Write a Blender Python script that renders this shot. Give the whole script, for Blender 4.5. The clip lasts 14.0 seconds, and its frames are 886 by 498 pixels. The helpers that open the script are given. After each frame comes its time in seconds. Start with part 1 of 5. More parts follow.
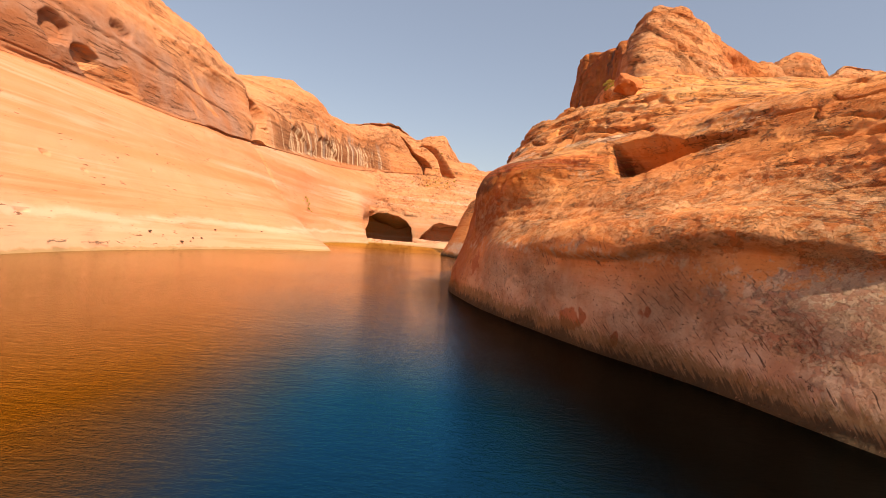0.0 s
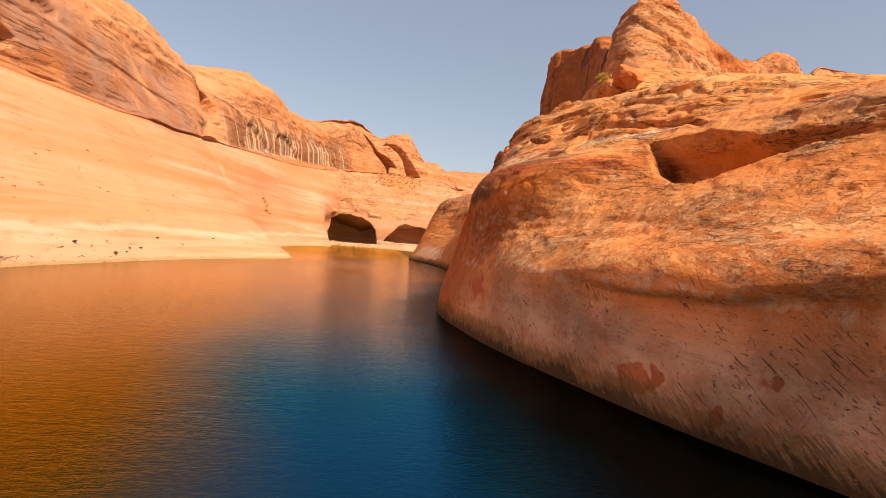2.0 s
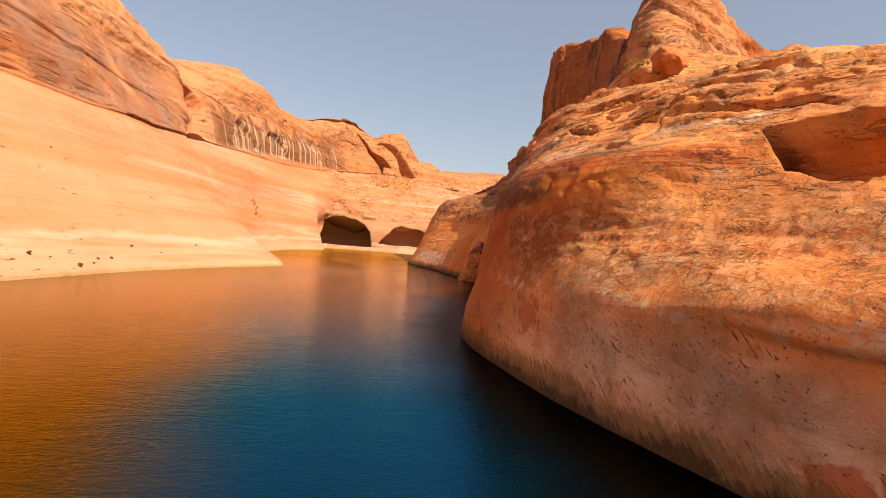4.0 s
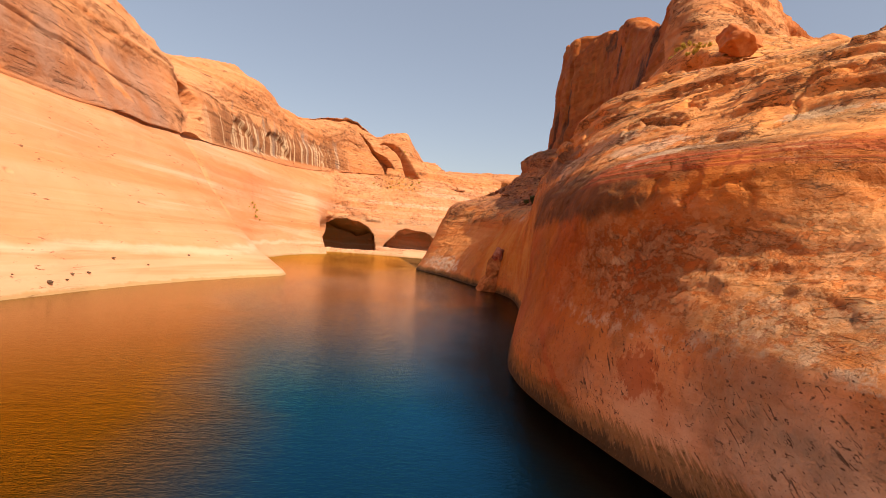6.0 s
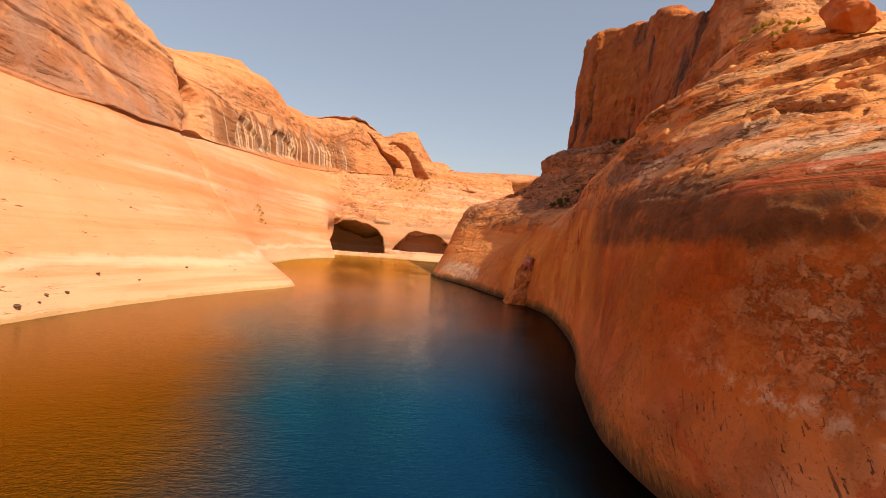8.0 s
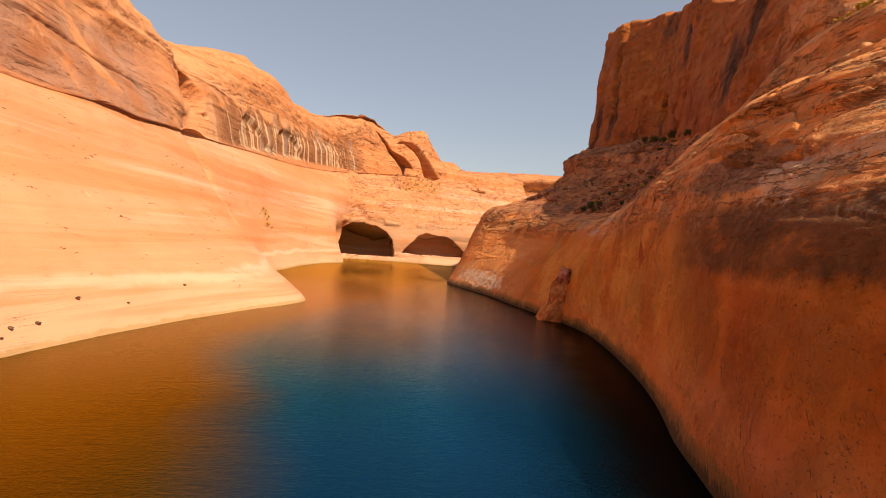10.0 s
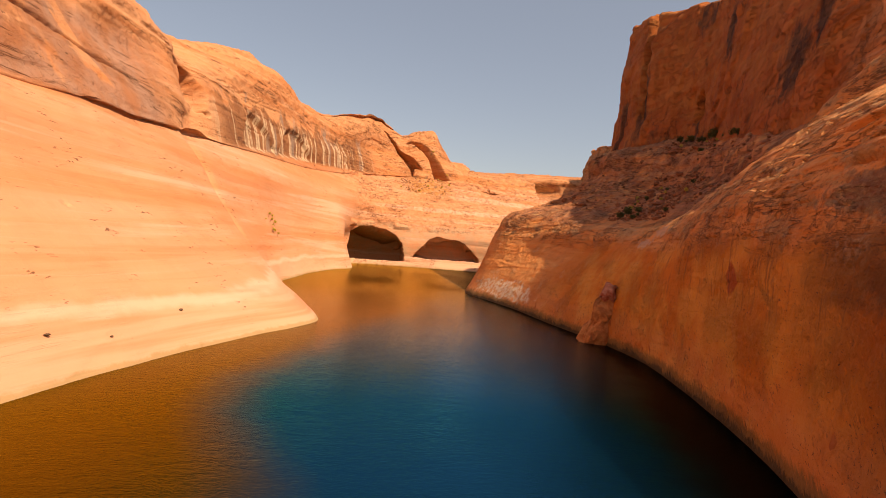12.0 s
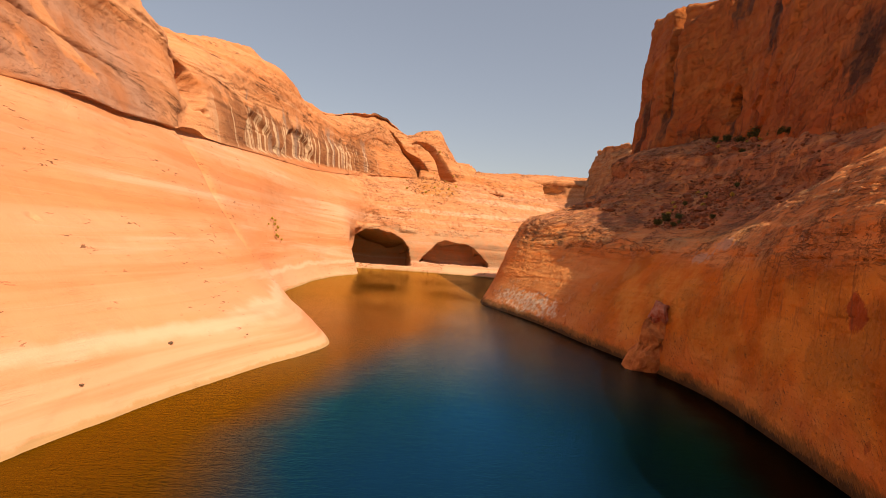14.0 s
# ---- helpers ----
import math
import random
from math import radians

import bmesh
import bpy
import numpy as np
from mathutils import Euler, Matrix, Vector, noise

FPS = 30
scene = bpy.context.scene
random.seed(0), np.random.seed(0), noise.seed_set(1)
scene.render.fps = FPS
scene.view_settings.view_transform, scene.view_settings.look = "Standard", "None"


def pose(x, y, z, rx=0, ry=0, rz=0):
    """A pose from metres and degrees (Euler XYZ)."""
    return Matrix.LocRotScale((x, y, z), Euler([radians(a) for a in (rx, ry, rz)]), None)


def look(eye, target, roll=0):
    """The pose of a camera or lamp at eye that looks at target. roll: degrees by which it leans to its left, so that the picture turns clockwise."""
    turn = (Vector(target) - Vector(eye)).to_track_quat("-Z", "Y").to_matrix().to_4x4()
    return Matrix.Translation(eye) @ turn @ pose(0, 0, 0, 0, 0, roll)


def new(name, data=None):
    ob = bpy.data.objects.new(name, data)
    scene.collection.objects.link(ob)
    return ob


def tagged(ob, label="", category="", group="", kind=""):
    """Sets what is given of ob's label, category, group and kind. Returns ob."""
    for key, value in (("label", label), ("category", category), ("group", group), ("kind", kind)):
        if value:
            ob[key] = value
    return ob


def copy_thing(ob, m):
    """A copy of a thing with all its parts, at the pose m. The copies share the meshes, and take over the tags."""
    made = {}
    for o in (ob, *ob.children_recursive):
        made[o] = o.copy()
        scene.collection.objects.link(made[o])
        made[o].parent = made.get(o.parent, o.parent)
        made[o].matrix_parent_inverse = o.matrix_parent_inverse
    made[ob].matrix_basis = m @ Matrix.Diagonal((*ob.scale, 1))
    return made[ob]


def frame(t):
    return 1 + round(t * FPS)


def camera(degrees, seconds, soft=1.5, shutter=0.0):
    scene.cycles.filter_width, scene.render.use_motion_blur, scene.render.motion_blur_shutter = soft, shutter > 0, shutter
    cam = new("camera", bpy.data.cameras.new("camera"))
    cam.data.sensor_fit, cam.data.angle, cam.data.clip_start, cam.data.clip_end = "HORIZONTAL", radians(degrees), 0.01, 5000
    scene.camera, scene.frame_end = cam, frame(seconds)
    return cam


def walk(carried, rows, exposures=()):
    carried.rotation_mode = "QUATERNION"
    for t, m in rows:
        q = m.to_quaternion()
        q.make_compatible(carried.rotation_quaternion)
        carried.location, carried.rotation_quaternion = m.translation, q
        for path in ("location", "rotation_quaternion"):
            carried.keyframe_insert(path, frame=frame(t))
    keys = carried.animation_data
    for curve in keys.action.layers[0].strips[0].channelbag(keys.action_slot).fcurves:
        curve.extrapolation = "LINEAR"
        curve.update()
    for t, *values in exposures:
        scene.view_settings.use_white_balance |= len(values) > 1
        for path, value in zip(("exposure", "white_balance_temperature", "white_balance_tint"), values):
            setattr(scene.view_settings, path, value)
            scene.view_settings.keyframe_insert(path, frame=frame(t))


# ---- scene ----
cam = camera(78.9, 14.0, soft=0.5)
PATH = [
    (0, (0.86, -0.517, 6.636), (0.888, 1.482, 6.598), 5.4),
    (0.5, (0.116, 2.199, 6.89), (0.184, 4.198, 6.855), 5.4),
    (1, (-0.743, 5.174, 7.3), (-0.617, 7.17, 7.27), 5.3),
    (1.5, (-1.444, 7.9, 7.625), (-1.286, 9.893, 7.598), 5.3),
    (2, (-2.174, 10.896, 7.995), (-2.001, 12.888, 7.968), 5.2),
    (2.5, (-2.832, 13.52, 8.3), (-2.65, 15.511, 8.273), 5.2),
    (5, (-5.86, 27.717, 9.224), (-5.65, 29.706, 9.204), 4.8),
    (5.5, (-6.494, 30.32, 9.586), (-6.288, 32.309, 9.565), 4.7),
    (6, (-7.317, 33.354, 9.92), (-7.114, 35.344, 9.899), 4.7),
    (6.5, (-7.992, 36.071, 10.208), (-7.793, 38.061, 10.187), 4.7),
    (7, (-8.79, 39.062, 10.544), (-8.596, 41.053, 10.523), 4.7),
    (7.5, (-9.444, 41.648, 10.875), (-9.253, 43.638, 10.852), 4.7),
    (8, (-10.356, 44.693, 11.251), (-10.169, 46.684, 11.228), 4.7),
    (10.5, (-14.364, 58.482, 13.31), (-14.196, 60.475, 13.282), 4.6),
    (11, (-15.215, 61.376, 13.725), (-15.051, 63.369, 13.697), 4.6),
    (11.5, (-16.108, 64.174, 14.12), (-15.947, 66.168, 14.093), 4.6),
    (12, (-17.008, 66.904, 14.571), (-16.85, 68.897, 14.543), 4.6),
    (12.5, (-17.837, 69.573, 14.977), (-17.676, 71.566, 14.949), 4.6),
    (13, (-18.689, 72.281, 15.397), (-18.529, 74.275, 15.369), 4.6),
    (13.5, (-19.632, 74.976, 15.778), (-19.472, 76.969, 15.75), 4.6),
    (14, (-20.373, 77.587, 16.165), (-20.215, 79.581, 16.137), 4.6),
]
walk(cam, [(t, look(eye, target, roll)) for t, eye, target, roll in PATH],
     exposures=[(0, 0.55, 8300, 17), (8, 0.51, 8600, 17), (14, 0.37, 9250, 19)])

# ---- light ----
SUN_WAY = Vector((0.612, -0.708, 1.00)).normalized()      # towards the sun
world = bpy.data.worlds.new("world")
scene.world = world
world.use_nodes = True
sky = world.node_tree.nodes.new("ShaderNodeTexSky")
sky.sky_type, sky.sun_disc = "NISHITA", False
sky.sun_elevation = math.asin(SUN_WAY.z)
sky.sun_rotation = math.atan2(SUN_WAY.x, SUN_WAY.y)
sky.altitude, sky.air_density, sky.dust_density, sky.ozone_density = 1100, 1.1, 3.0, 1.5
# thin even haze over the whole sky
hazy = world.node_tree.nodes.new("ShaderNodeMix")
hazy.data_type = "RGBA"
hazy.inputs[0].default_value = 0.38
hazy.inputs[7].default_value = (2.10, 2.85, 4.10, 1.0)
world.node_tree.links.new(sky.outputs[0], hazy.inputs[6])
world.node_tree.links.new(hazy.outputs[2], world.node_tree.nodes["Background"].inputs[0])
world.node_tree.nodes["Background"].inputs[1].default_value = 0.115
sun = new("sun", bpy.data.lights.new("sun", "SUN"))
sun.data.energy, sun.data.angle, sun.data.color = 4.9, radians(0.53), (1.0, 0.93, 0.82)
sun.matrix_world = look(SUN_WAY * 400, (0, 0, 0))


# ---- materials ----
class Graph:
    """A node material: n() adds a node, with links or values for its inputs."""

    def __init__(self, name, roughness=0.9):
        self.m = bpy.data.materials.new(name)
        self.m.use_nodes = True
        self.t = self.m.node_tree
        self.out = self.t.nodes["Principled BSDF"]
        self.out.inputs["Roughness"].default_value = roughness
        self.out.inputs["Specular IOR Level"].default_value = 0.25
        self.pos = self.n("ShaderNodeNewGeometry").outputs["Position"]
        self.xyz = self.n("ShaderNodeSeparateXYZ", {0: self.pos}).outputs

    def n(self, kind, ins=None, **props):
        node = self.t.nodes.new(kind)
        for k, v in props.items():
            setattr(node, k, v)
        for k, v in (ins or {}).items():
            if isinstance(v, bpy.types.NodeSocket):
                self.t.links.new(v, node.inputs[k])
            else:
                node.inputs[k].default_value = v
        return node

    def math(self, op, a, b=0.0, c=0.0, clamp=False):
        return self.n("ShaderNodeMath", {0: a, 1: b, 2: c}, operation=op, use_clamp=clamp).outputs[0]

    def scaled(self, sx, sy, sz, at=None):
        return self.n("ShaderNodeVectorMath", {0: at or self.pos, 1: (sx, sy, sz)}, operation="MULTIPLY").outputs[0]

    def noise(self, scale, detail=4, rough=0.55, at=None, warp=0.0):
        return self.n("ShaderNodeTexNoise", {"Vector": at or self.pos, "Scale": scale, "Detail": detail,
                                             "Roughness": rough, "Distortion": warp}).outputs["Fac"]

    def ramp(self, v, lo, hi, a=0.0, b=1.0):
        return self.n("ShaderNodeMapRange", {0: v, 1: lo, 2: hi, 3: a, 4: b}, interpolation_type="SMOOTHSTEP").outputs[0]

    def mix(self, f, a, b, blend="MIX"):
        node = self.n("ShaderNodeMix", data_type="RGBA", blend_type=blend)
        for i, v in ((0, f), (6, a), (7, b)):
            if isinstance(v, bpy.types.NodeSocket):
                self.t.links.new(v, node.inputs[i])
            else:
                node.inputs[i].default_value = v if i == 0 else (*v, 1.0)
        return node.outputs[2]

    def bump(self, h, strength, distance, after=None):
        ins = {"Height": h, "Strength": strength, "Distance": distance}
        if after is not None:
            ins["Normal"] = after
        return self.n("ShaderNodeBump", ins).outputs[0]

    def done(self, colour, normal=None):
        for key, v in (("Base Color", colour), ("Normal", normal)):
            if v is not None:
                if isinstance(v, bpy.types.NodeSocket):
                    self.t.links.new(v, self.out.inputs[key])
                else:
                    self.out.inputs[key].default_value = (*v, 1.0)
        return self.m


def rock_bump(g, fine=1.0):
    """Grain, pitting and thin bedding lines."""
    grain = g.math("MULTIPLY", g.noise(2.2, 8, 0.66), g.ramp(g.noise(0.16, 4, 0.6), 0.40, 0.64, 0.12, 1.0))
    beds = g.noise(1.0, 5, 0.6, g.scaled(0.25, 0.25, 2.6), 0.4)
    pits = g.noise(6.0, 3, 0.5)
    beds = g.math("MULTIPLY", beds, g.ramp(g.noise(0.12, 3), 0.42, 0.62))
    b = g.bump(beds, g.math("MULTIPLY", fine, 0.4), 0.35)
    b = g.bump(grain, fine, 0.62, b)
    return g.bump(pits, g.math("MULTIPLY", fine, 0.5), 0.10, b)


def crevices(g, sx, sy, sz, patch, lo=0.46, hi=0.60, wide=0.014):
    """Thin broken dark lines, as a mask."""
    v = g.noise(1.0, 5, 0.62, g.scaled(sx, sy, sz), 0.5)
    line = g.ramp(g.math("ABSOLUTE", g.math("SUBTRACT", v, 0.5)), wide, wide * 0.35)
    return g.math("MULTIPLY", line, g.ramp(g.noise(patch, 4, 0.6), lo, hi))


def plates(g, scale):
    """Flaked sheets with sharp broken edges, as a height from 0 to 1."""
    big = g.ramp(g.noise(scale, 7, 0.68, g.scaled(1.0, 1.0, 1.7), 0.35), 0.49, 0.515)
    mid = g.ramp(g.noise(scale * 2.7, 6, 0.7, g.scaled(1.0, 1.0, 1.5), 0.2), 0.51, 0.54)
    return g.math("ADD", g.math("MULTIPLY", big, 0.6), g.math("MULTIPLY", mid, 0.4))


def right_sandstone():
    g = Graph("orange_sandstone")
    z = g.xyz[2]
    broad = g.noise(0.045, 4)
    beds = g.noise(1.0, 5, 0.6, g.scaled(0.05, 0.05, 0.75), 0.6)
    c = g.mix(g.ramp(beds, 0.32, 0.68), (0.68, 0.225, 0.060), (0.76, 0.335, 0.118))
    c = g.mix(g.ramp(broad, 0.38, 0.66, 0.0, 0.6), c, (0.57, 0.170, 0.044))
    # sweeping cross-beds: the dip changes from one set to the next
    dip = g.math("MULTIPLY", g.math("SUBTRACT", g.noise(1.0, 1, 0.4, g.scaled(0.012, 0.012, 0.22)), 0.5), 2.6)
    sweep = g.math("ADD", z, g.math("MULTIPLY", g.xyz[1], dip))
    lam = g.noise(1.0, 5, 0.62, g.n("ShaderNodeCombineXYZ", {0: g.math("MULTIPLY", sweep, 1.5), 1: g.math("MULTIPLY", g.xyz[1], 0.10), 2: g.math("MULTIPLY", g.xyz[0], 0.10)}).outputs[0], 0.25)
    # bay wall: smooth, deep orange-brown, hardly bedded; shade put into the colour
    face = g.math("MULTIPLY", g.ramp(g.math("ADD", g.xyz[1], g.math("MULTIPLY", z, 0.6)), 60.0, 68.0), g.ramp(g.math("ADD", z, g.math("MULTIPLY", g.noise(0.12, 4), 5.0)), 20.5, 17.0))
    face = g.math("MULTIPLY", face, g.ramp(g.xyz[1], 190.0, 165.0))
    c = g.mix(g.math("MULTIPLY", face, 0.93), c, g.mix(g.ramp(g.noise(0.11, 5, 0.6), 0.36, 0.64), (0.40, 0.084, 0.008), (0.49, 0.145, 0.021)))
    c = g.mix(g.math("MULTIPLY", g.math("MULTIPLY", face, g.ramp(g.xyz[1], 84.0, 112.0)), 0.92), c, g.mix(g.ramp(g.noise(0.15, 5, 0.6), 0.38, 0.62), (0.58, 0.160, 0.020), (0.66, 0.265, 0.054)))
    bare = g.math("SUBTRACT", 1.0, g.math("MULTIPLY", face, 0.88))
    c = g.mix(g.math("MULTIPLY", bare, g.ramp(lam, 0.55, 0.68, 0.0, 0.30)), c, (0.45, 0.110, 0.028))
    c = g.mix(g.math("MULTIPLY", bare, g.ramp(lam, 0.46, 0.32, 0.0, 0.30)), c, (0.70, 0.40, 0.20))
    # dark varnish under the shoulder of the nose
    rise = g.math("ADD", z, g.math("MULTIPLY", g.math("SUBTRACT", g.noise(0.35, 6, 0.7), 0.5), 3.0))
    nose = g.math("MULTIPLY", g.math("MULTIPLY", g.ramp(g.math("ADD", g.xyz[1], rise), 74.0, 76.0), g.ramp(g.xyz[1], 108.0, 90.0)), g.math("MULTIPLY", g.ramp(rise, 11.8, 13.0), g.ramp(rise, 17.8, 16.6)))
    varn = g.math("MULTIPLY", nose, g.ramp(g.noise(0.17, 6, 0.65, g.scaled(1, 1, 2.0)), 0.28, 0.46))
    c = g.mix(g.math("MULTIPLY", varn, 0.92), c, g.mix(g.ramp(g.noise(0.5, 5, 0.65), 0.4, 0.6), (0.13, 0.050, 0.016), (0.20, 0.072, 0.020)))
    # purple-grey coat and pale scabs on the shoulder
    def spot(x0, y0, z0, ry, rz, ragged=0.9, size=0.6):
        a = g.math("DIVIDE", g.math("SUBTRACT", g.xyz[1], y0), ry)
        b = g.math("DIVIDE", g.math("SUBTRACT", z, z0), rz)
        r = g.math("SQRT", g.math("ADD", g.math("MULTIPLY", a, a), g.math("MULTIPLY", b, b)))
        r = g.math("ADD", r, g.math("MULTIPLY", g.math("SUBTRACT", g.noise(size, 6, 0.7), 0.5), 2.0 * ragged))
        return g.math("MULTIPLY", g.ramp(r, 1.0, 0.75), g.ramp(g.math("ABSOLUTE", g.math("SUBTRACT", g.xyz[0], x0)), 7.0, 5.0))
    c = g.mix(g.math("MULTIPLY", spot(13, 95, 20.0, 8.0, 2.2), 0.75), c, (0.17, 0.105, 0.085))
    scab = g.math("MAXIMUM", spot(11.4, 88.0, 18.6, 3.2, 1.7, 1.3, 1.2), g.math("MAXIMUM", spot(11.7, 80.5, 20.0, 6.0, 0.9, 1.6, 1.2), spot(6.4, 63.7, 9.7, 1.0, 0.25, 1.6, 2.2)))
    for x0, y0, z0, ry, rz in ((10.9, 72.0, 18.2, 4.0, 0.8), (10.3, 65.5, 16.6, 2.2, 0.9), (12.5, 61.0, 18.8, 1.8, 0.5), (14.5, 56.0, 18.8, 3.0, 0.5), (11.0, 86.6, 19.2, 2.4, 1.2)):
        scab = g.math("MAXIMUM", scab, spot(x0, y0, z0, ry, rz, 1.5, 1.0))
    c = g.mix(g.math("MULTIPLY", scab, 0.6), c, (0.62, 0.46, 0.33))
    c = g.mix(g.math("MULTIPLY", spot(14.7, 116.2, 13.2, 1.3, 1.6, 0.9, 0.8), 0.9), c, (0.40, 0.075, 0.022))
    strip = g.math("MAXIMUM", spot(21.8, 150.4, 16.9, 3.0, 0.9, 1.6, 1.0), spot(22.1, 145.5, 18.8, 3.0, 1.0, 1.6, 1.0))
    c = g.mix(g.math("MULTIPLY", strip, 0.7), c, (0.52, 0.33, 0.24))
    foot = spot(11.0, 203.0, 3.6, 17.0, 2.6, 1.3, 0.5)
    c = g.mix(g.math("MULTIPLY", g.math("MULTIPLY", foot, g.ramp(g.noise(0.8, 6, 0.72), 0.44, 0.52)), 0.9), c, (0.70, 0.55, 0.42))
    scar = g.math("MAXIMUM", spot(4.9, 58.6, 4.3, 2.2, 1.2, 1.5, 0.8), g.math("MAXIMUM", spot(10.9, 38.6, 1.7, 1.5, 0.9, 0.7, 0.9), spot(4.0, 67.0, 0.9, 1.6, 0.9, 0.7, 0.9)))
    fall = g.math("ABSOLUTE", g.math("SUBTRACT", g.math("SUBTRACT", z, 4.0), g.math("MULTIPLY", g.math("SUBTRACT", g.xyz[1], 69.9), 0.5)))
    fall = g.math("ADD", fall, g.math("MULTIPLY", g.math("SUBTRACT", g.noise(0.9, 5, 0.65), 0.5), 0.9))
    scar = g.math("MAXIMUM", scar, g.math("MULTIPLY", g.ramp(fall, 0.34, 0.22), g.math("MULTIPLY", g.ramp(g.xyz[1], 61.5, 63.0), g.ramp(g.xyz[1], 72.0, 70.5))))
    crust = g.math("MAXIMUM", spot(18.0, 22.5, 4.6, 5.0, 2.4, 1.5, 0.9), spot(19.0, 16.5, 5.0, 6.0, 2.5, 1.5, 0.9))
    c = g.mix(g.math("MULTIPLY", crust, 0.85), c, (0.65, 0.53, 0.42))
    # pale scoured patches
    pale = g.math("MULTIPLY", g.ramp(g.noise(0.16, 6, 0.65), 0.55, 0.66), g.ramp(g.noise(1.6, 4, 0.7), 0.42, 0.6))
    c = g.mix(g.math("MULTIPLY", g.math("MULTIPLY", pale, bare), 0.6), c, (0.70, 0.47, 0.30))
    # lichen-grey cap on the shoulder
    cap = g.math("MULTIPLY", g.ramp(z, 15.5, 19.0), g.ramp(g.noise(0.14, 6, 0.7, g.scaled(1, 1, 2.5)), 0.50, 0.62))
    c = g.mix(g.math("MULTIPLY", cap, 0.5), c, (0.31, 0.235, 0.13))
    # dusty purple talus behind the headland
    dust = g.math("MULTIPLY", g.math("MULTIPLY", g.ramp(g.xyz[1], 128.0, 150.0), g.ramp(g.math("ADD", z, g.math("MULTIPLY", g.noise(0.1, 4), 8.0)), 24.0, 28.0)), g.ramp(g.noise(0.3, 5, 0.65), 0.25, 0.6))
    c = g.mix(g.math("MULTIPLY", dust, 0.9), c, g.mix(g.ramp(g.noise(0.5, 5, 0.65), 0.4, 0.6), (0.27, 0.088, 0.046), (0.38, 0.140, 0.068)))
    # mineral coat left by the lake
    level = g.math("ADD", z, g.math("MULTIPLY", g.math("SUBTRACT", g.noise(0.13, 5, 0.6), 0.5), 6.0))
    ring = g.ramp(level, 7.0, 3.2)
    coat = g.mix(g.ramp(g.noise(0.35, 6, 0.65), 0.35, 0.65), (0.48, 0.270, 0.175), (0.61, 0.43, 0.32))
    c = g.mix(g.math("MULTIPLY", ring, g.ramp(g.xyz[1], 70.0, 46.0, 0.12, 0.95)), c, coat)
    edge = g.math("MULTIPLY", g.ramp(g.math("ABSOLUTE", g.math("SUBTRACT", level, 6.4)), 0.8, 0.1), g.ramp(g.noise(1.1, 5, 0.7), 0.45, 0.6))
    c = g.mix(g.math("MULTIPLY", g.math("MULTIPLY", edge, g.ramp(g.xyz[1], 74.0, 62.0)), 0.7), c, (0.62, 0.47, 0.34))
    # red flakes where the coat has come off
    flake = g.math("MULTIPLY", ring, g.ramp(g.noise(0.42, 3, 0.45, g.scaled(1, 1, 0.7)), 0.69, 0.71))
    c = g.mix(g.math("MULTIPLY", flake, 0.8), c, (0.36, 0.09, 0.03))
    c = g.mix(g.math("MULTIPLY", scar, 0.75), c, (0.43, 0.105, 0.032))
    # slanting scratches and small dark chips, falling towards the south
    across = g.math("SUBTRACT", g.xyz[1], z)
    run = g.math("ADD", g.xyz[1], z)
    slant = g.n("ShaderNodeCombineXYZ", {0: g.math("MULTIPLY", across, 5.6), 1: g.math("MULTIPLY", run, 0.42), 2: g.math("MULTIPLY", g.xyz[0], 0.8)}).outputs[0]
    lines = g.noise(1.0, 4, 0.6, slant, 0.3)
    low = g.math("MAXIMUM", g.ramp(level, 9.0, 5.5), g.math("MULTIPLY", face, 0.18))
    scratch = g.math("MULTIPLY", g.math("MULTIPLY", g.ramp(lines, 0.61, 0.63), g.ramp(g.noise(0.30, 6, 0.7), 0.50, 0.58)), low)
    tick_at = g.n("ShaderNodeCombineXYZ", {0: g.math("MULTIPLY", across, 4.6), 1: g.math("MULTIPLY", run, 1.7), 2: g.math("MULTIPLY", g.xyz[0], 1.6)}).outputs[0]
    ticks = g.math("MULTIPLY", g.math("MULTIPLY", g.ramp(g.noise(1.0, 3, 0.6, tick_at, 0.9), 0.635, 0.655), g.ramp(g.noise(0.22, 4, 0.6), 0.40, 0.52)), low)
    scratch = g.math("MAXIMUM", scratch, ticks)
    c = g.mix(g.math("MULTIPLY", scratch, 0.8), c, (0.09, 0.042, 0.025))
    chip = g.math("MULTIPLY", g.ramp(g.noise(3.6, 4, 0.6, g.scaled(1, 0.8, 1.5)), 0.63, 0.66), g.ramp(g.noise(0.35, 4, 0.6), 0.40, 0.54))
    c = g.mix(g.math("MULTIPLY", chip, 0.75), c, (0.09, 0.045, 0.028))
    # hanging stains on the shaded wall of the bay
    hang = g.noise(1.0, 6, 0.7, g.scaled(1.3, 1.3, 0.16), 0.6)
    bay = g.math("MULTIPLY", g.math("MULTIPLY", g.ramp(g.xyz[1], 88.0, 100.0), g.ramp(g.xyz[1], 150.0, 140.0)), g.math("MULTIPLY", g.ramp(z, 8.0, 13.0), g.ramp(z, 26.0, 20.0)))
    c = g.mix(g.math("MULTIPLY", g.math("MULTIPLY", bay, g.ramp(hang, 0.52, 0.64)), 0.5), c, (0.15, 0.062, 0.03))
    # wet brown weed at the waterline
    level_wet = g.math("ADD", g.math("ADD", z, g.math("MULTIPLY", g.noise(0.30, 5, 0.65), 2.0)), g.math("MULTIPLY", lines, 2.0))
    c = g.mix(g.ramp(level_wet, 3.9, 3.1, 0.0, 0.8), c, (0.17, 0.098, 0.034))
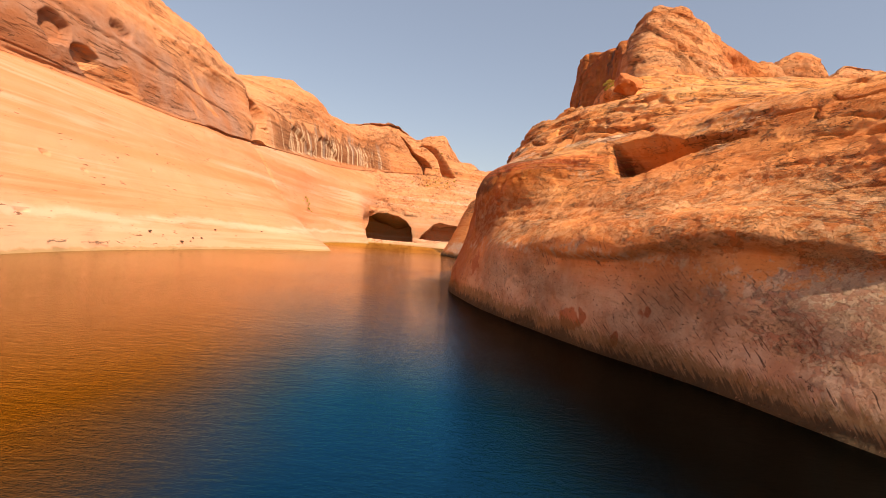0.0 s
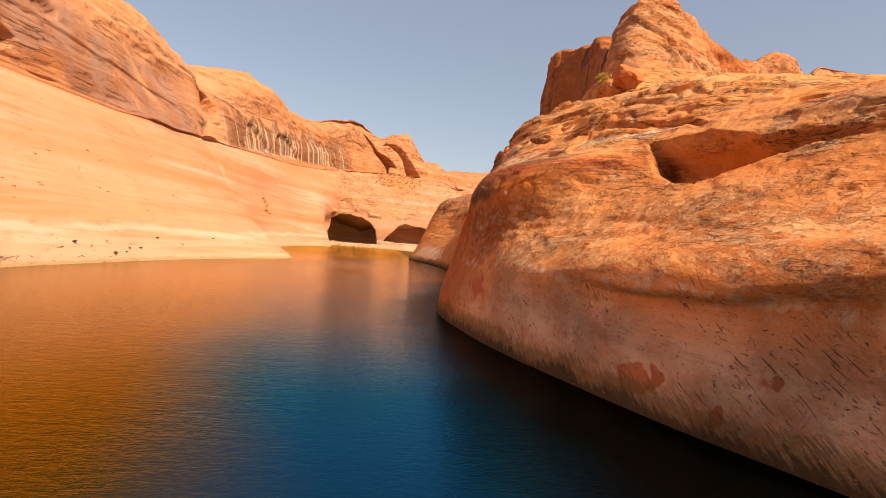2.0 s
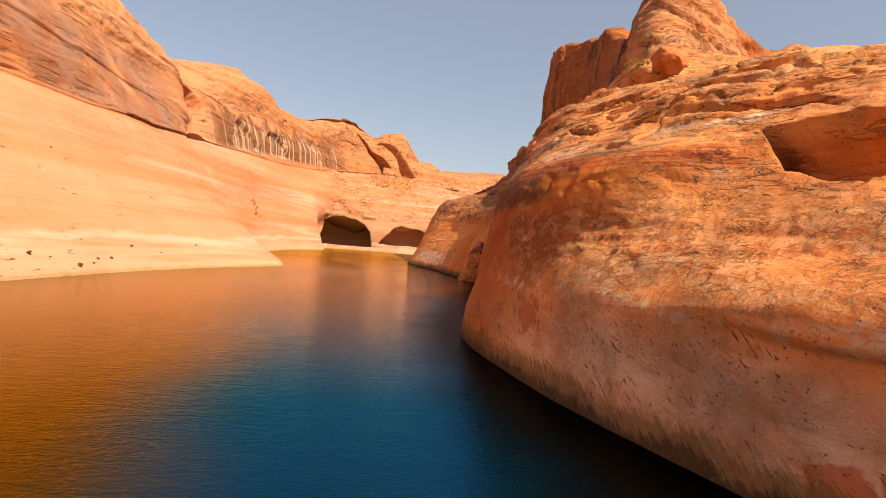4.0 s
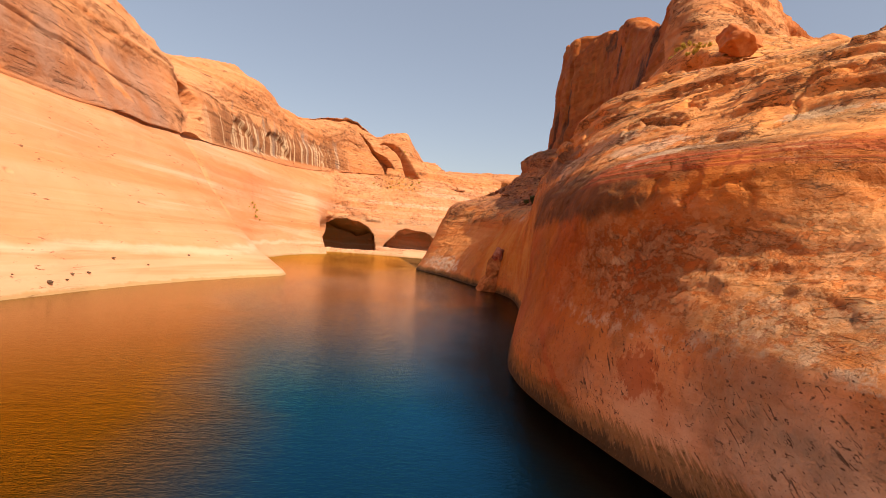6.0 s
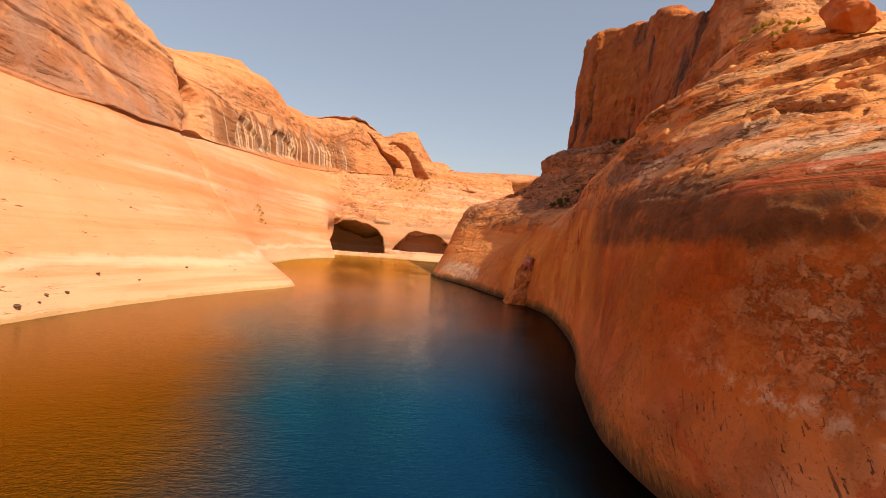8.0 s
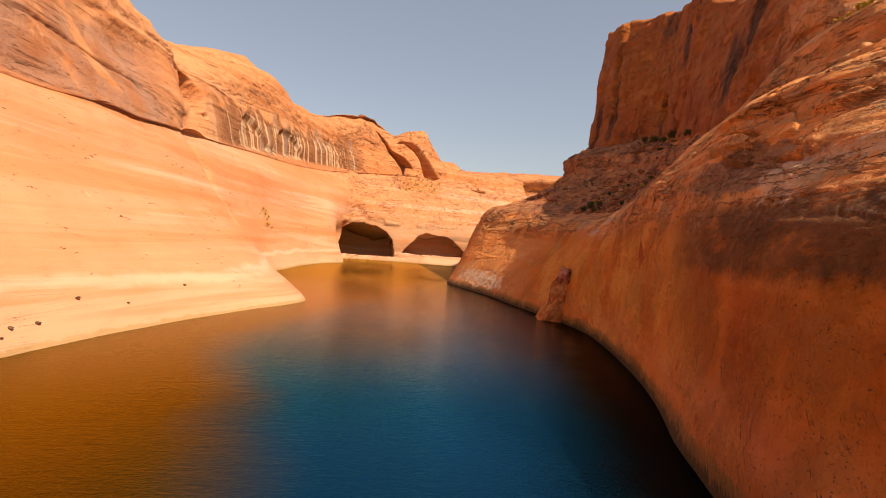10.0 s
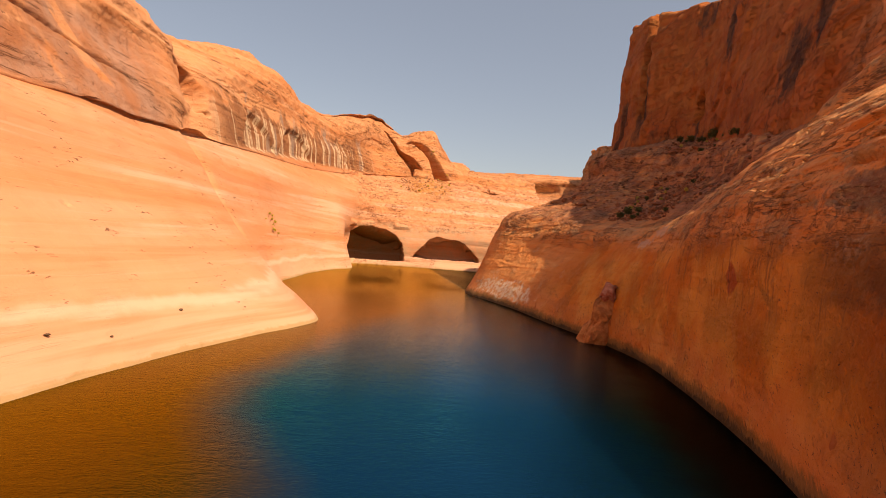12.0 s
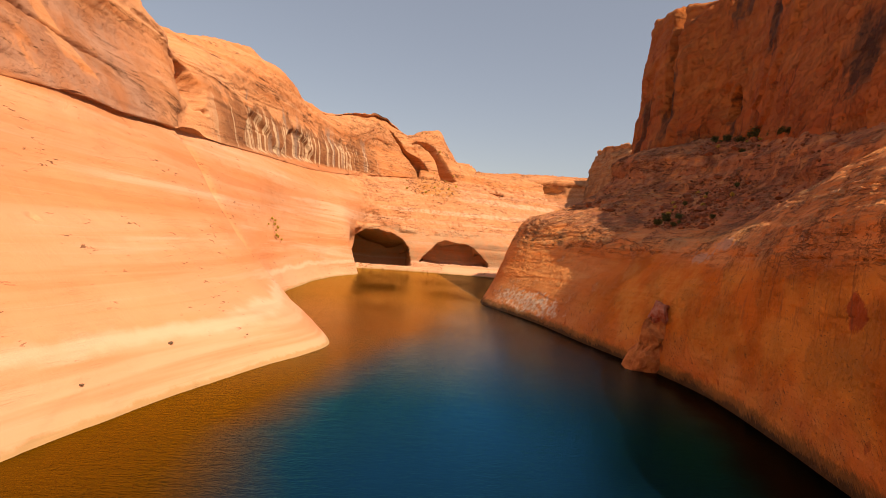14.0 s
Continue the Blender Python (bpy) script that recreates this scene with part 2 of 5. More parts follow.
    c = g.mix(g.ramp(level_wet, 2.9, 2.4, 0.0, 0.85), c, (0.050, 0.032, 0.015))
    # shadow lines of ledges and clefts, painted as dark cracks
    upper = g.math("MULTIPLY", g.ramp(z, 6.5, 9.0), g.math("MAXIMUM", g.ramp(g.xyz[1], 58.0, 52.0), g.ramp(z, 15.0, 18.0)))
    crack = g.math("MULTIPLY", crevices(g, 0.20, 0.20, 0.9, 0.16, 0.51, 0.58, 0.022), upper)
    crack = g.math("MAXIMUM", crack, g.math("MULTIPLY", crevices(g, 0.9, 0.9, 2.4, 0.22, 0.54, 0.60, 0.018), upper))
    crack = g.math("MAXIMUM", crack, g.math("MULTIPLY", crevices(g, 0.11, 0.11, 0.65, 0.10, 0.42, 0.55, 0.020), g.ramp(z, 14.0, 19.0)))
    c = g.mix(g.math("MULTIPLY", crack, 0.7), c, (0.10, 0.034, 0.015))
    # scabby belt of broken crust above the lake-stained foot, and pale crust at the south end
    wavy = g.math("ADD", z, g.math("MULTIPLY", g.math("SUBTRACT", g.noise(0.2, 6, 0.65), 0.5), 7.0))
    belt = g.math("MULTIPLY", g.ramp(wavy, 6.2, 7.6), g.ramp(wavy, 14.0, 11.5))
    belt = g.math("MULTIPLY", belt, g.ramp(g.math("ADD", g.xyz[1], g.math("MULTIPLY", wavy, 0.9)), 80.0, 75.0))
    belt = g.math("MAXIMUM", g.math("MULTIPLY", belt, g.ramp(g.noise(0.14, 4, 0.6), 0.36, 0.52, 0.25, 1.0)), crust)
    belt = g.math("MAXIMUM", belt, g.math("MULTIPLY", g.ramp(z, 15.0, 18.0, 0.0, 0.5), g.ramp(g.noise(0.18, 4, 0.6), 0.45, 0.55)))
    scale_up = plates(g, 0.8)
    c = g.mix(g.math("MULTIPLY", belt, g.math("MULTIPLY", scale_up, 0.50)), c, (0.72, 0.43, 0.24))
    c = g.mix(g.math("MULTIPLY", belt, g.ramp(scale_up, 0.35, 0.0, 0.0, 0.45)), c, (0.42, 0.10, 0.028))
    # red laminated beds either side of the row of holes
    lamina = g.math("MULTIPLY", g.ramp(g.math("ABSOLUTE", g.math("SUBTRACT", z, 15.5)), 1.1, 0.5), g.math("MULTIPLY", g.ramp(g.xyz[1], 50.0, 54.0), g.ramp(g.xyz[1], 74.0, 70.0)))
    thin = g.noise(1.0, 4, 0.6, g.scaled(0.10, 0.10, 5.0), 0.3)
    c = g.mix(g.math("MULTIPLY", lamina, g.ramp(thin, 0.47, 0.56, 0.15, 0.8)), c, (0.43, 0.085, 0.028))
    speck = g.noise(4.5, 5, 0.7)
    c = g.mix(g.ramp(speck, 0.62, 0.70, 0.0, 0.45), c, (0.19, 0.064, 0.026))
    c = g.mix(g.math("MULTIPLY", bare, g.ramp(speck, 0.40, 0.28, 0.0, 0.40)), c, (0.66, 0.40, 0.24))
    n = rock_bump(g)
    n = g.bump(lam, g.math("MULTIPLY", bare, g.ramp(z, 6.0, 9.0, 0.05, 0.28)), 0.4, n)
    n = g.bump(scale_up, g.math("MULTIPLY", belt, 0.95), 0.45, n)
    n = g.bump(thin, g.math("MULTIPLY", lamina, 0.7), 0.25, n)
    n = g.bump(g.math("MULTIPLY", scratch, -1.0), 0.8, 0.25, n)
    n = g.bump(g.math("MULTIPLY", crack, -1.0), 0.9, 0.4, n)
    n = g.bump(g.math("MULTIPLY", chip, -1.0), 0.6, 0.2, n)
    return g.done(c, n)


def left_sandstone():
    g = Graph("peach_sandstone")
    z = g.xyz[2]
    bed = g.math("SUBTRACT", z, g.math("MULTIPLY", g.math("MAXIMUM", g.math("SUBTRACT", g.xyz[1], 165.0), 0.0), 0.087))
    beds = g.noise(1.0, 5, 0.55, g.scaled(0.012, 0.012, 0.34), 0.5)
    broad = g.noise(0.03, 5, 0.6)
    c = g.mix(g.ramp(beds, 0.30, 0.70), (0.54, 0.215, 0.098), (0.565, 0.268, 0.150))
    c = g.mix(g.ramp(broad, 0.4, 0.65, 0.0, 0.4), c, (0.54, 0.190, 0.080))
    rust = g.math("MULTIPLY", g.ramp(g.noise(0.05, 5, 0.6, g.scaled(0.6, 0.6, 3.0)), 0.56, 0.68), g.ramp(bed, 16.0, 22.0))
    c = g.mix(g.math("MULTIPLY", rust, 0.6), c, (0.46, 0.165, 0.058))
    # bleached lowest band, and the chalk line along it
    wob = g.math("ADD", z, g.math("MULTIPLY", g.math("SUBTRACT", g.noise(0.09, 5, 0.6), 0.5), 3.5))
    c = g.mix(g.ramp(wob, 8.5, 1.6, 0.0, 0.5), c, (0.60, 0.345, 0.235))
    line = g.ramp(g.math("ABSOLUTE", g.math("SUBTRACT", wob, 5.2)), 1.0, 0.15)
    c = g.mix(g.math("MULTIPLY", line, 0.5), c, (0.62, 0.42, 0.31))
    tilt = g.math("ADD", z, g.math("MULTIPLY", g.xyz[1], 0.02))
    stripe = g.noise(1.0, 4, 0.6, g.n("ShaderNodeCombineXYZ", {0: g.math("MULTIPLY", tilt, 0.22), 1: g.math("MULTIPLY", g.xyz[1], 0.008), 2: 0.0}).outputs[0], 0.5)
    c = g.mix(g.ramp(stripe, 0.54, 0.66, 0.0, 0.55), c, (0.60, 0.36, 0.25))
    c = g.mix(g.ramp(stripe, 0.46, 0.36, 0.0, 0.55), c, (0.52, 0.165, 0.064))
    # upper orange cliff with desert varnish
    high = g.ramp(bed, 30.0, 32.5)
    c = g.mix(g.math("MULTIPLY", high, 0.75), c, g.mix(g.ramp(beds, 0.35, 0.65), (0.50, 0.170, 0.058), (0.58, 0.255, 0.115)))
    sheet = g.noise(0.045, 6, 0.6, g.scaled(1, 1, 0.9), 0.6)
    belt = g.math("MULTIPLY", g.ramp(bed, 31.0, 32.5), g.ramp(g.math("ADD", bed, g.math("MULTIPLY", g.noise(0.06, 4), 14.0)), 58.0, 53.0))
    near = g.ramp(g.xyz[1], 192.0, 172.0)
    var = g.math("MULTIPLY", g.math("MULTIPLY", belt, near), g.ramp(sheet, 0.40, 0.46))
    c = g.mix(g.math("MULTIPLY", var, 0.85), c, g.mix(g.ramp(g.noise(0.13, 5, 0.6), 0.35, 0.65), (0.33, 0.120, 0.056), (0.33, 0.175, 0.122)))
    # brown curtains with white and grey runs in the far bays
    bays = g.math("MULTIPLY", g.math("MULTIPLY", belt, g.ramp(g.xyz[1], 205.0, 225.0)), g.ramp(g.xyz[1], 385.0, 365.0))
    hem = g.math("ADD", 46.0, g.math("MULTIPLY", g.math("SUBTRACT", g.noise(0.07, 5, 0.6), 0.5), 26.0))
    curtain = g.math("MULTIPLY", bays, g.ramp(g.math("SUBTRACT", hem, bed), -1.0, 1.5))
    c = g.mix(g.math("MULTIPLY", curtain, 0.85), c, g.mix(g.ramp(g.noise(0.2, 5, 0.6), 0.38, 0.62), (0.16, 0.052, 0.020), (0.26, 0.100, 0.042)))
    grey = g.math("MULTIPLY", bays, g.ramp(g.noise(1.0, 4, 0.6, g.scaled(0.10, 0.10, 0.02)), 0.56, 0.66))
    c = g.mix(g.math("MULTIPLY", grey, 0.75), c, (0.27, 0.185, 0.145))
    drip = g.noise(1.0, 4, 0.6, g.scaled(0.05, 0.46, 0.008), 0.0)
    end = g.math("MULTIPLY", g.math("SUBTRACT", g.noise(0.35, 4, 0.6, g.scaled(1, 1, 0.0)), 0.5), 16.0)
    run = g.math("MULTIPLY", g.ramp(drip, 0.53, 0.57), g.ramp(g.math("ADD", end, bed), 45.0, 41.0))
    c = g.mix(g.math("MULTIPLY", g.math("MULTIPLY", bays, run), 0.8), c, (0.60, 0.41, 0.26))
    # olive scum line at the water
    wet = g.ramp(g.math("ADD", z, g.math("MULTIPLY", g.noise(0.4, 5, 0.65), 1.2)), 1.25, 0.85)
    c = g.mix(g.math("MULTIPLY", wet, 0.6), c, (0.22, 0.17, 0.06))
    # thin cross-bedding and short dark weathering marks
    dipped = g.math("ADD", z, g.math("MULTIPLY", g.xyz[1], 0.025))
    fine = g.n("ShaderNodeCombineXYZ", {0: g.math("MULTIPLY", dipped, 1.3), 1: g.math("MULTIPLY", g.xyz[1], 0.02), 2: g.math("MULTIPLY", g.xyz[0], 0.03)}).outputs[0]
    lam = g.noise(1.0, 6, 0.65, fine, 0.5)
    plainer = g.math("SUBTRACT", 1.0, g.math("MULTIPLY", g.math("MAXIMUM", high, g.ramp(g.xyz[1], 318.0, 335.0)), 0.75))
    c = g.mix(g.math("MULTIPLY", plainer, g.ramp(lam, 0.58, 0.70, 0.0, 0.18)), c, (0.49, 0.165, 0.062))
    c = g.mix(g.math("MULTIPLY", plainer, g.ramp(lam, 0.42, 0.30, 0.0, 0.20)), c, (0.60, 0.345, 0.235))
    marks = g.math("MULTIPLY", g.ramp(g.noise(1.0, 4, 0.6, g.scaled(0.45, 0.45, 2.6), 0.6), 0.635, 0.66), g.ramp(g.noise(0.11, 4), 0.47, 0.60))
    c = g.mix(g.math("MULTIPLY", marks, 0.85), c, (0.13, 0.05, 0.022))
    speck = g.noise(2.2, 6, 0.7)
    c = g.mix(g.math("MULTIPLY", g.ramp(speck, 0.64, 0.73, 0.0, 0.55), g.ramp(bed, 29.0, 33.0, 0.25, 1.0)), c, (0.30, 0.12, 0.05))
    # stony benches above the caves
    bench = g.math("MULTIPLY", g.ramp(g.xyz[1], 325.0, 350.0), g.math("MULTIPLY", g.ramp(z, 17.0, 20.0), g.ramp(g.noise(0.35, 6, 0.7), 0.48, 0.60)))
    c = g.mix(g.math("MULTIPLY", bench, 0.6), c, (0.40, 0.17, 0.07))
    head = g.math("MULTIPLY", g.ramp(g.xyz[1], 335.0, 352.0), g.ramp(z, 17.0, 21.0))
    crack = g.math("MULTIPLY", crevices(g, 0.02, 0.02, 0.30, 0.06, 0.50, 0.58), g.ramp(bed, 29.0, 33.0, 0.06, 1.0))
    # at the head, crevice and block shade is painted, as frontal light hides relief
    crack = g.math("MAXIMUM", crack, g.math("MULTIPLY", head, crevices(g, 0.08, 0.08, 0.7, 0.09, 0.46, 0.56)))
    blocky = g.math("MULTIPLY", head, g.ramp(g.noise(0.16, 6, 0.66, g.scaled(1, 1, 2.2)), 0.56, 0.63))
    c = g.mix(g.math("MULTIPLY", blocky, 0.25), c, (0.27, 0.105, 0.042))
    c = g.mix(g.math("MULTIPLY", crack, 0.75), c, (0.14, 0.05, 0.022))
    # orange rubble fan below the fins, and grey broken rock round the cave mouths
    fan = g.math("MULTIPLY", g.math("MULTIPLY", g.ramp(g.math("ABSOLUTE", g.math("SUBTRACT", g.xyz[0], -2.0)), 17.0, 8.0), g.ramp(g.xyz[1], 362.0, 372.0)), g.math("MULTIPLY", g.ramp(z, 37.0, 43.0), g.ramp(z, 54.0, 51.0)))
    c = g.mix(g.math("MULTIPLY", fan, g.ramp(g.noise(0.5, 6, 0.7), 0.40, 0.56)), c, (0.42, 0.165, 0.048))
    mouth = g.math("MULTIPLY", g.math("MULTIPLY", g.ramp(g.xyz[1], 343.0, 347.0), g.ramp(g.xyz[0], -48.0, -43.0)), g.math("MULTIPLY", g.ramp(g.math("ADD", z, g.math("MULTIPLY", g.noise(0.15, 5, 0.6), 6.0)), 26.0, 23.0), g.ramp(z, 3.0, 7.0)))
    c = g.mix(g.math("MULTIPLY", mouth, g.ramp(g.noise(0.25, 6, 0.66), 0.36, 0.60, 0.1, 0.75)), c, (0.40, 0.245, 0.145))
    flakes = plates(g, 0.16)
    n = rock_bump(g, g.ramp(bed, 27.0, 33.0, 0.20, 0.45))
    n = g.bump(flakes, g.math("MULTIPLY", g.math("MAXIMUM", high, head), 0.5), 0.5, n)
    n = g.bump(g.math("MULTIPLY", crack, -1.0), 0.7, 0.6, n)
    n = g.bump(lam, g.math("MULTIPLY", plainer, 0.25), 0.3, n)
    n = g.bump(g.math("MULTIPLY", marks, -1.0), 0.5, 0.25, n)
    return g.done(c, n)


def butte_sandstone():
    g = Graph("red_sandstone")
    beds = g.noise(1.0, 5, 0.6, g.scaled(0.04, 0.04, 0.4), 0.6)
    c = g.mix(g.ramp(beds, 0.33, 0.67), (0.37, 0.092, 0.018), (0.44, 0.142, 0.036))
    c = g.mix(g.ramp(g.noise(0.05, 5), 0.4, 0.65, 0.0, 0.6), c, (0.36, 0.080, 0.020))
    # sunny side: bedded, painted paler than the shaded wall for the light
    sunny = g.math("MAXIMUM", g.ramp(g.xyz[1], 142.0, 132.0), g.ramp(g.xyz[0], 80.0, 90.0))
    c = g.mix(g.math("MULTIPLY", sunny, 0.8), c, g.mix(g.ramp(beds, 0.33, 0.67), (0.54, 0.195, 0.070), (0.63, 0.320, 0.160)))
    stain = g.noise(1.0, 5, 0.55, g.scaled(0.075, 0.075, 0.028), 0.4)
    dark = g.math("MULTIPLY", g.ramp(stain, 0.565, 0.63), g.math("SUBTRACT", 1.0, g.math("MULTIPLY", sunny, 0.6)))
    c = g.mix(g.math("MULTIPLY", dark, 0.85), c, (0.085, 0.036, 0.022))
    # shade painted into the cleft and the alcove; the other patches are stains
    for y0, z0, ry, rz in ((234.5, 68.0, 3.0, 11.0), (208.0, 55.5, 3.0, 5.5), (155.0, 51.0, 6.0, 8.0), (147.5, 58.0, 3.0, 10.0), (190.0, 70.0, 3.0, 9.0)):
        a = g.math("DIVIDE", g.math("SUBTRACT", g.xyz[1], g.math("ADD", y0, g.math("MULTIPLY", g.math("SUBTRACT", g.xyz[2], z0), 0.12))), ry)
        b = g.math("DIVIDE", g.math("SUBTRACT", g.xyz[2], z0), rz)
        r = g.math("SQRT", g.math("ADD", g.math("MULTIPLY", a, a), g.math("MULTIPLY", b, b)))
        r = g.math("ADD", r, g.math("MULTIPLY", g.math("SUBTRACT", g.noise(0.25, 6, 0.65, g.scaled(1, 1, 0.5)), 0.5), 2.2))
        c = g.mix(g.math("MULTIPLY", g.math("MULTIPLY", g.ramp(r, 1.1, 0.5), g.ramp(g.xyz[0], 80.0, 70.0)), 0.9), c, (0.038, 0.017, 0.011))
    drip = g.noise(1.0, 6, 0.6, g.scaled(0.35, 0.35, 0.03), 0.3)
    c = g.mix(g.math("MULTIPLY", g.ramp(drip, 0.58, 0.70), 0.2), c, (0.20, 0.060, 0.025))
    pale = g.math("MULTIPLY", g.ramp(g.noise(0.14, 5, 0.65), 0.64, 0.70), 0.4)
    c = g.mix(pale, c, (0.46, 0.19, 0.08))
    crack = g.math("MAXIMUM", g.math("MULTIPLY", sunny, crevices(g, 0.16, 0.16, 0.5, 0.12, 0.42, 0.55)), g.math("MULTIPLY", crevices(g, 0.12, 0.12, 0.05, 0.05, 0.5, 0.58, 0.010), 0.6))
    c = g.mix(g.math("MULTIPLY", crack, 0.8), c, (0.09, 0.03, 0.015))
    flakes = plates(g, 0.13)
    c = g.mix(g.math("MULTIPLY", flakes, 0.22), c, (0.52, 0.20, 0.06))
    n = g.bump(flakes, 0.8, 0.9, rock_bump(g, 0.9))
    return g.done(c, g.bump(g.math("MULTIPLY", crack, -1.0), 0.8, 0.6, n))


def water_surface():
    """Deep blue water that mirrors; blue and gold reflections are painted in by place."""
    g = Graph("lake_water", 0.03)
    x, y = g.xyz[0], g.xyz[1]
    def bent(points, along):
        node = g.n("ShaderNodeFloatCurve", {1: along})
        curve = node.mapping.curves[0]
        curve.points[0].location, curve.points[-1].location = points[0], points[-1]
        for at, v in points[1:-1]:
            curve.points.new(at, v)
        node.mapping.update()
        return node.outputs[0]
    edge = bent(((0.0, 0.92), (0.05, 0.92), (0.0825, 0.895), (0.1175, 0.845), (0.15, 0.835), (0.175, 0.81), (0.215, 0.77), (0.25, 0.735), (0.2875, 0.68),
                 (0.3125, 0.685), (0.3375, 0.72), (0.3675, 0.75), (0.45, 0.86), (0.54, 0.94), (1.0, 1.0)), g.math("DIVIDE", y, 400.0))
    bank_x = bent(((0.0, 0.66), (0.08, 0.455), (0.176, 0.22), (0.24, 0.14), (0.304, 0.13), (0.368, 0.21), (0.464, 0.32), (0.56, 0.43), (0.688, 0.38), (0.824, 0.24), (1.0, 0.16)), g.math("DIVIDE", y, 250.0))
    bank_mirror = g.ramp(g.math("SUBTRACT", g.math("ADD", x, g.math("MULTIPLY", g.noise(0.2, 4), 4.0)), g.math("MULTIPLY", bank_x, 40.0)), g.math("ADD", g.ramp(y, 48.0, 6.0, -8.0, -17.5), g.ramp(y, 100.0, 150.0, 0.0, 5.5)), g.math("ADD", g.ramp(y, 48.0, 6.0, -1.0, -8.0), g.ramp(y, 100.0, 150.0, 0.0, 1.0)))
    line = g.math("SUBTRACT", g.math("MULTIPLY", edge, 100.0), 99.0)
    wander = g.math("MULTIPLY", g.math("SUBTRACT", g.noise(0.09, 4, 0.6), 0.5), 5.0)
    # sunlit left cliff's gold reflection, painted into body and tint
    cliff_mirror = g.ramp(g.math("ADD", g.math("SUBTRACT", line, x), wander), -5.0, 4.5)
    body = g.mix(cliff_mirror, (0.0001, 0.0046, 0.0098), (0.017, 0.0085, 0.0008))
    tint = g.mix(cliff_mirror, (0.03, 0.58, 1.0), (0.74, 0.47, 0.080))
    # dark reflection of the bank, painted in along its foot
    tint = g.mix(g.math("MULTIPLY", bank_mirror, 0.9), tint, (0.11, 0.085, 0.05))
    body = g.mix(bank_mirror, body, (0.0008, 0.0007, 0.0004))
    w1 = g.noise(1.0, 3, 0.5, g.scaled(0.55, 1.3, 1.0), 0.8)
    w2 = g.noise(1.0, 4, 0.6, g.scaled(2.4, 5.2, 1.0), 0.6)
    w3 = g.noise(1.0, 2, 0.6, g.scaled(8.0, 15.0, 1.0), 0.4)
    calm = g.ramp(g.noise(0.03, 3, 0.5, g.scaled(1.0, 0.6, 1.0)), 0.35, 0.65, 0.35, 1.0)
    h = g.math("ADD", g.math("MULTIPLY", w1, 0.5), g.math("ADD", g.math("MULTIPLY", w2, 0.46), g.math("MULTIPLY", w3, 0.17)))
    n = g.bump(g.math("MULTIPLY", h, calm), 0.95, 0.10)
    # seen flat along the surface, the tint pales; gold reflection painted towards the head
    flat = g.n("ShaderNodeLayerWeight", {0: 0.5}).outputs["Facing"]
    tint = g.mix(g.math("MULTIPLY", g.ramp(flat, 0.69, 0.92, 0.0, 0.92), g.math("SUBTRACT", 1.0, g.math("MULTIPLY", bank_mirror, 0.7))), tint, g.mix(g.ramp(y, 140.0, 230.0), (1.0, 0.84, 0.66), (0.80, 0.62, 0.24)))
    dull = g.n("ShaderNodeBsdfDiffuse", {0: body})
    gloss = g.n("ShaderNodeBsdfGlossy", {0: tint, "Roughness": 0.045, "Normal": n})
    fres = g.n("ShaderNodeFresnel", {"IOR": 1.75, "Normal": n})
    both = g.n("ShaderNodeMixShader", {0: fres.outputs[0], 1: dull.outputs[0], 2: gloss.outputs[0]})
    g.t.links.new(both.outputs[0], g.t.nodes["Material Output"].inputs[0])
    g.t.nodes.remove(g.out)
    return g.m


def plain(name, a, b, scale, roughness=0.85, relief=0.0):
    g = Graph(name, roughness)
    v = g.noise(scale, 6, 0.62)
    n = g.bump(v, 0.6, relief) if relief else None
    return g.done(g.mix(g.ramp(v, 0.33, 0.67), a, b), n)


ORANGE, PEACH, RED, LAKE = right_sandstone(), left_sandstone(), butte_sandstone(), water_surface()
BOULDER = plain("weathered_boulder", (0.24, 0.115, 0.06), (0.42, 0.22, 0.12), 1.6, 0.9, 0.12)
DARKROCK = plain("dark_stone", (0.06, 0.035, 0.022), (0.15, 0.085, 0.05), 3.0, 0.9, 0.05)
GRAVEL = plain("beach_gravel", (0.44, 0.30, 0.20), (0.62, 0.48, 0.36), 1.2, 0.95, 0.1)
CAP = plain("scarred_red_stone", (0.30, 0.055, 0.022), (0.46, 0.21, 0.14), 0.8, 0.9, 0.3)
SLAB = plain("split_red_stone", (0.34, 0.105, 0.034), (0.54, 0.215, 0.075), 0.9, 0.9, 0.5)
REDSTONE = plain("red_boulder_stone", (0.36, 0.092, 0.026), (0.48, 0.17, 0.060), 0.5, 0.9, 0.5)
TALUS = plain("talus_stone", (0.17, 0.062, 0.032), (0.34, 0.125, 0.058), 1.2, 0.92, 0.1)
LEAF = plain("olive_leaf", (0.055, 0.06, 0.018), (0.12, 0.115, 0.035), 4.0, 0.8)
STRAW = plain("dry_grass", (0.40, 0.27, 0.045), (0.58, 0.42, 0.10), 5.0, 0.85)
STEM = plain("grey_twig", (0.09, 0.06, 0.04), (0.16, 0.11, 0.075), 8.0, 0.9)


# ---- relief: value noise on arrays of points ----
def lattice(i, j, k, seed):
    h = (i * 374761393 + j * 668265263 + k * 2147483647 + seed * 1274126177).astype(np.uint32)
    h = (h ^ (h >> np.uint32(13))) * np.uint32(1274126177)
    h = (h ^ (h >> np.uint32(16))) * np.uint32(2246822519)
    return ((h ^ (h >> np.uint32(15))) & np.uint32(0xFFFFFF)).astype(np.float64) / 0xFFFFFF


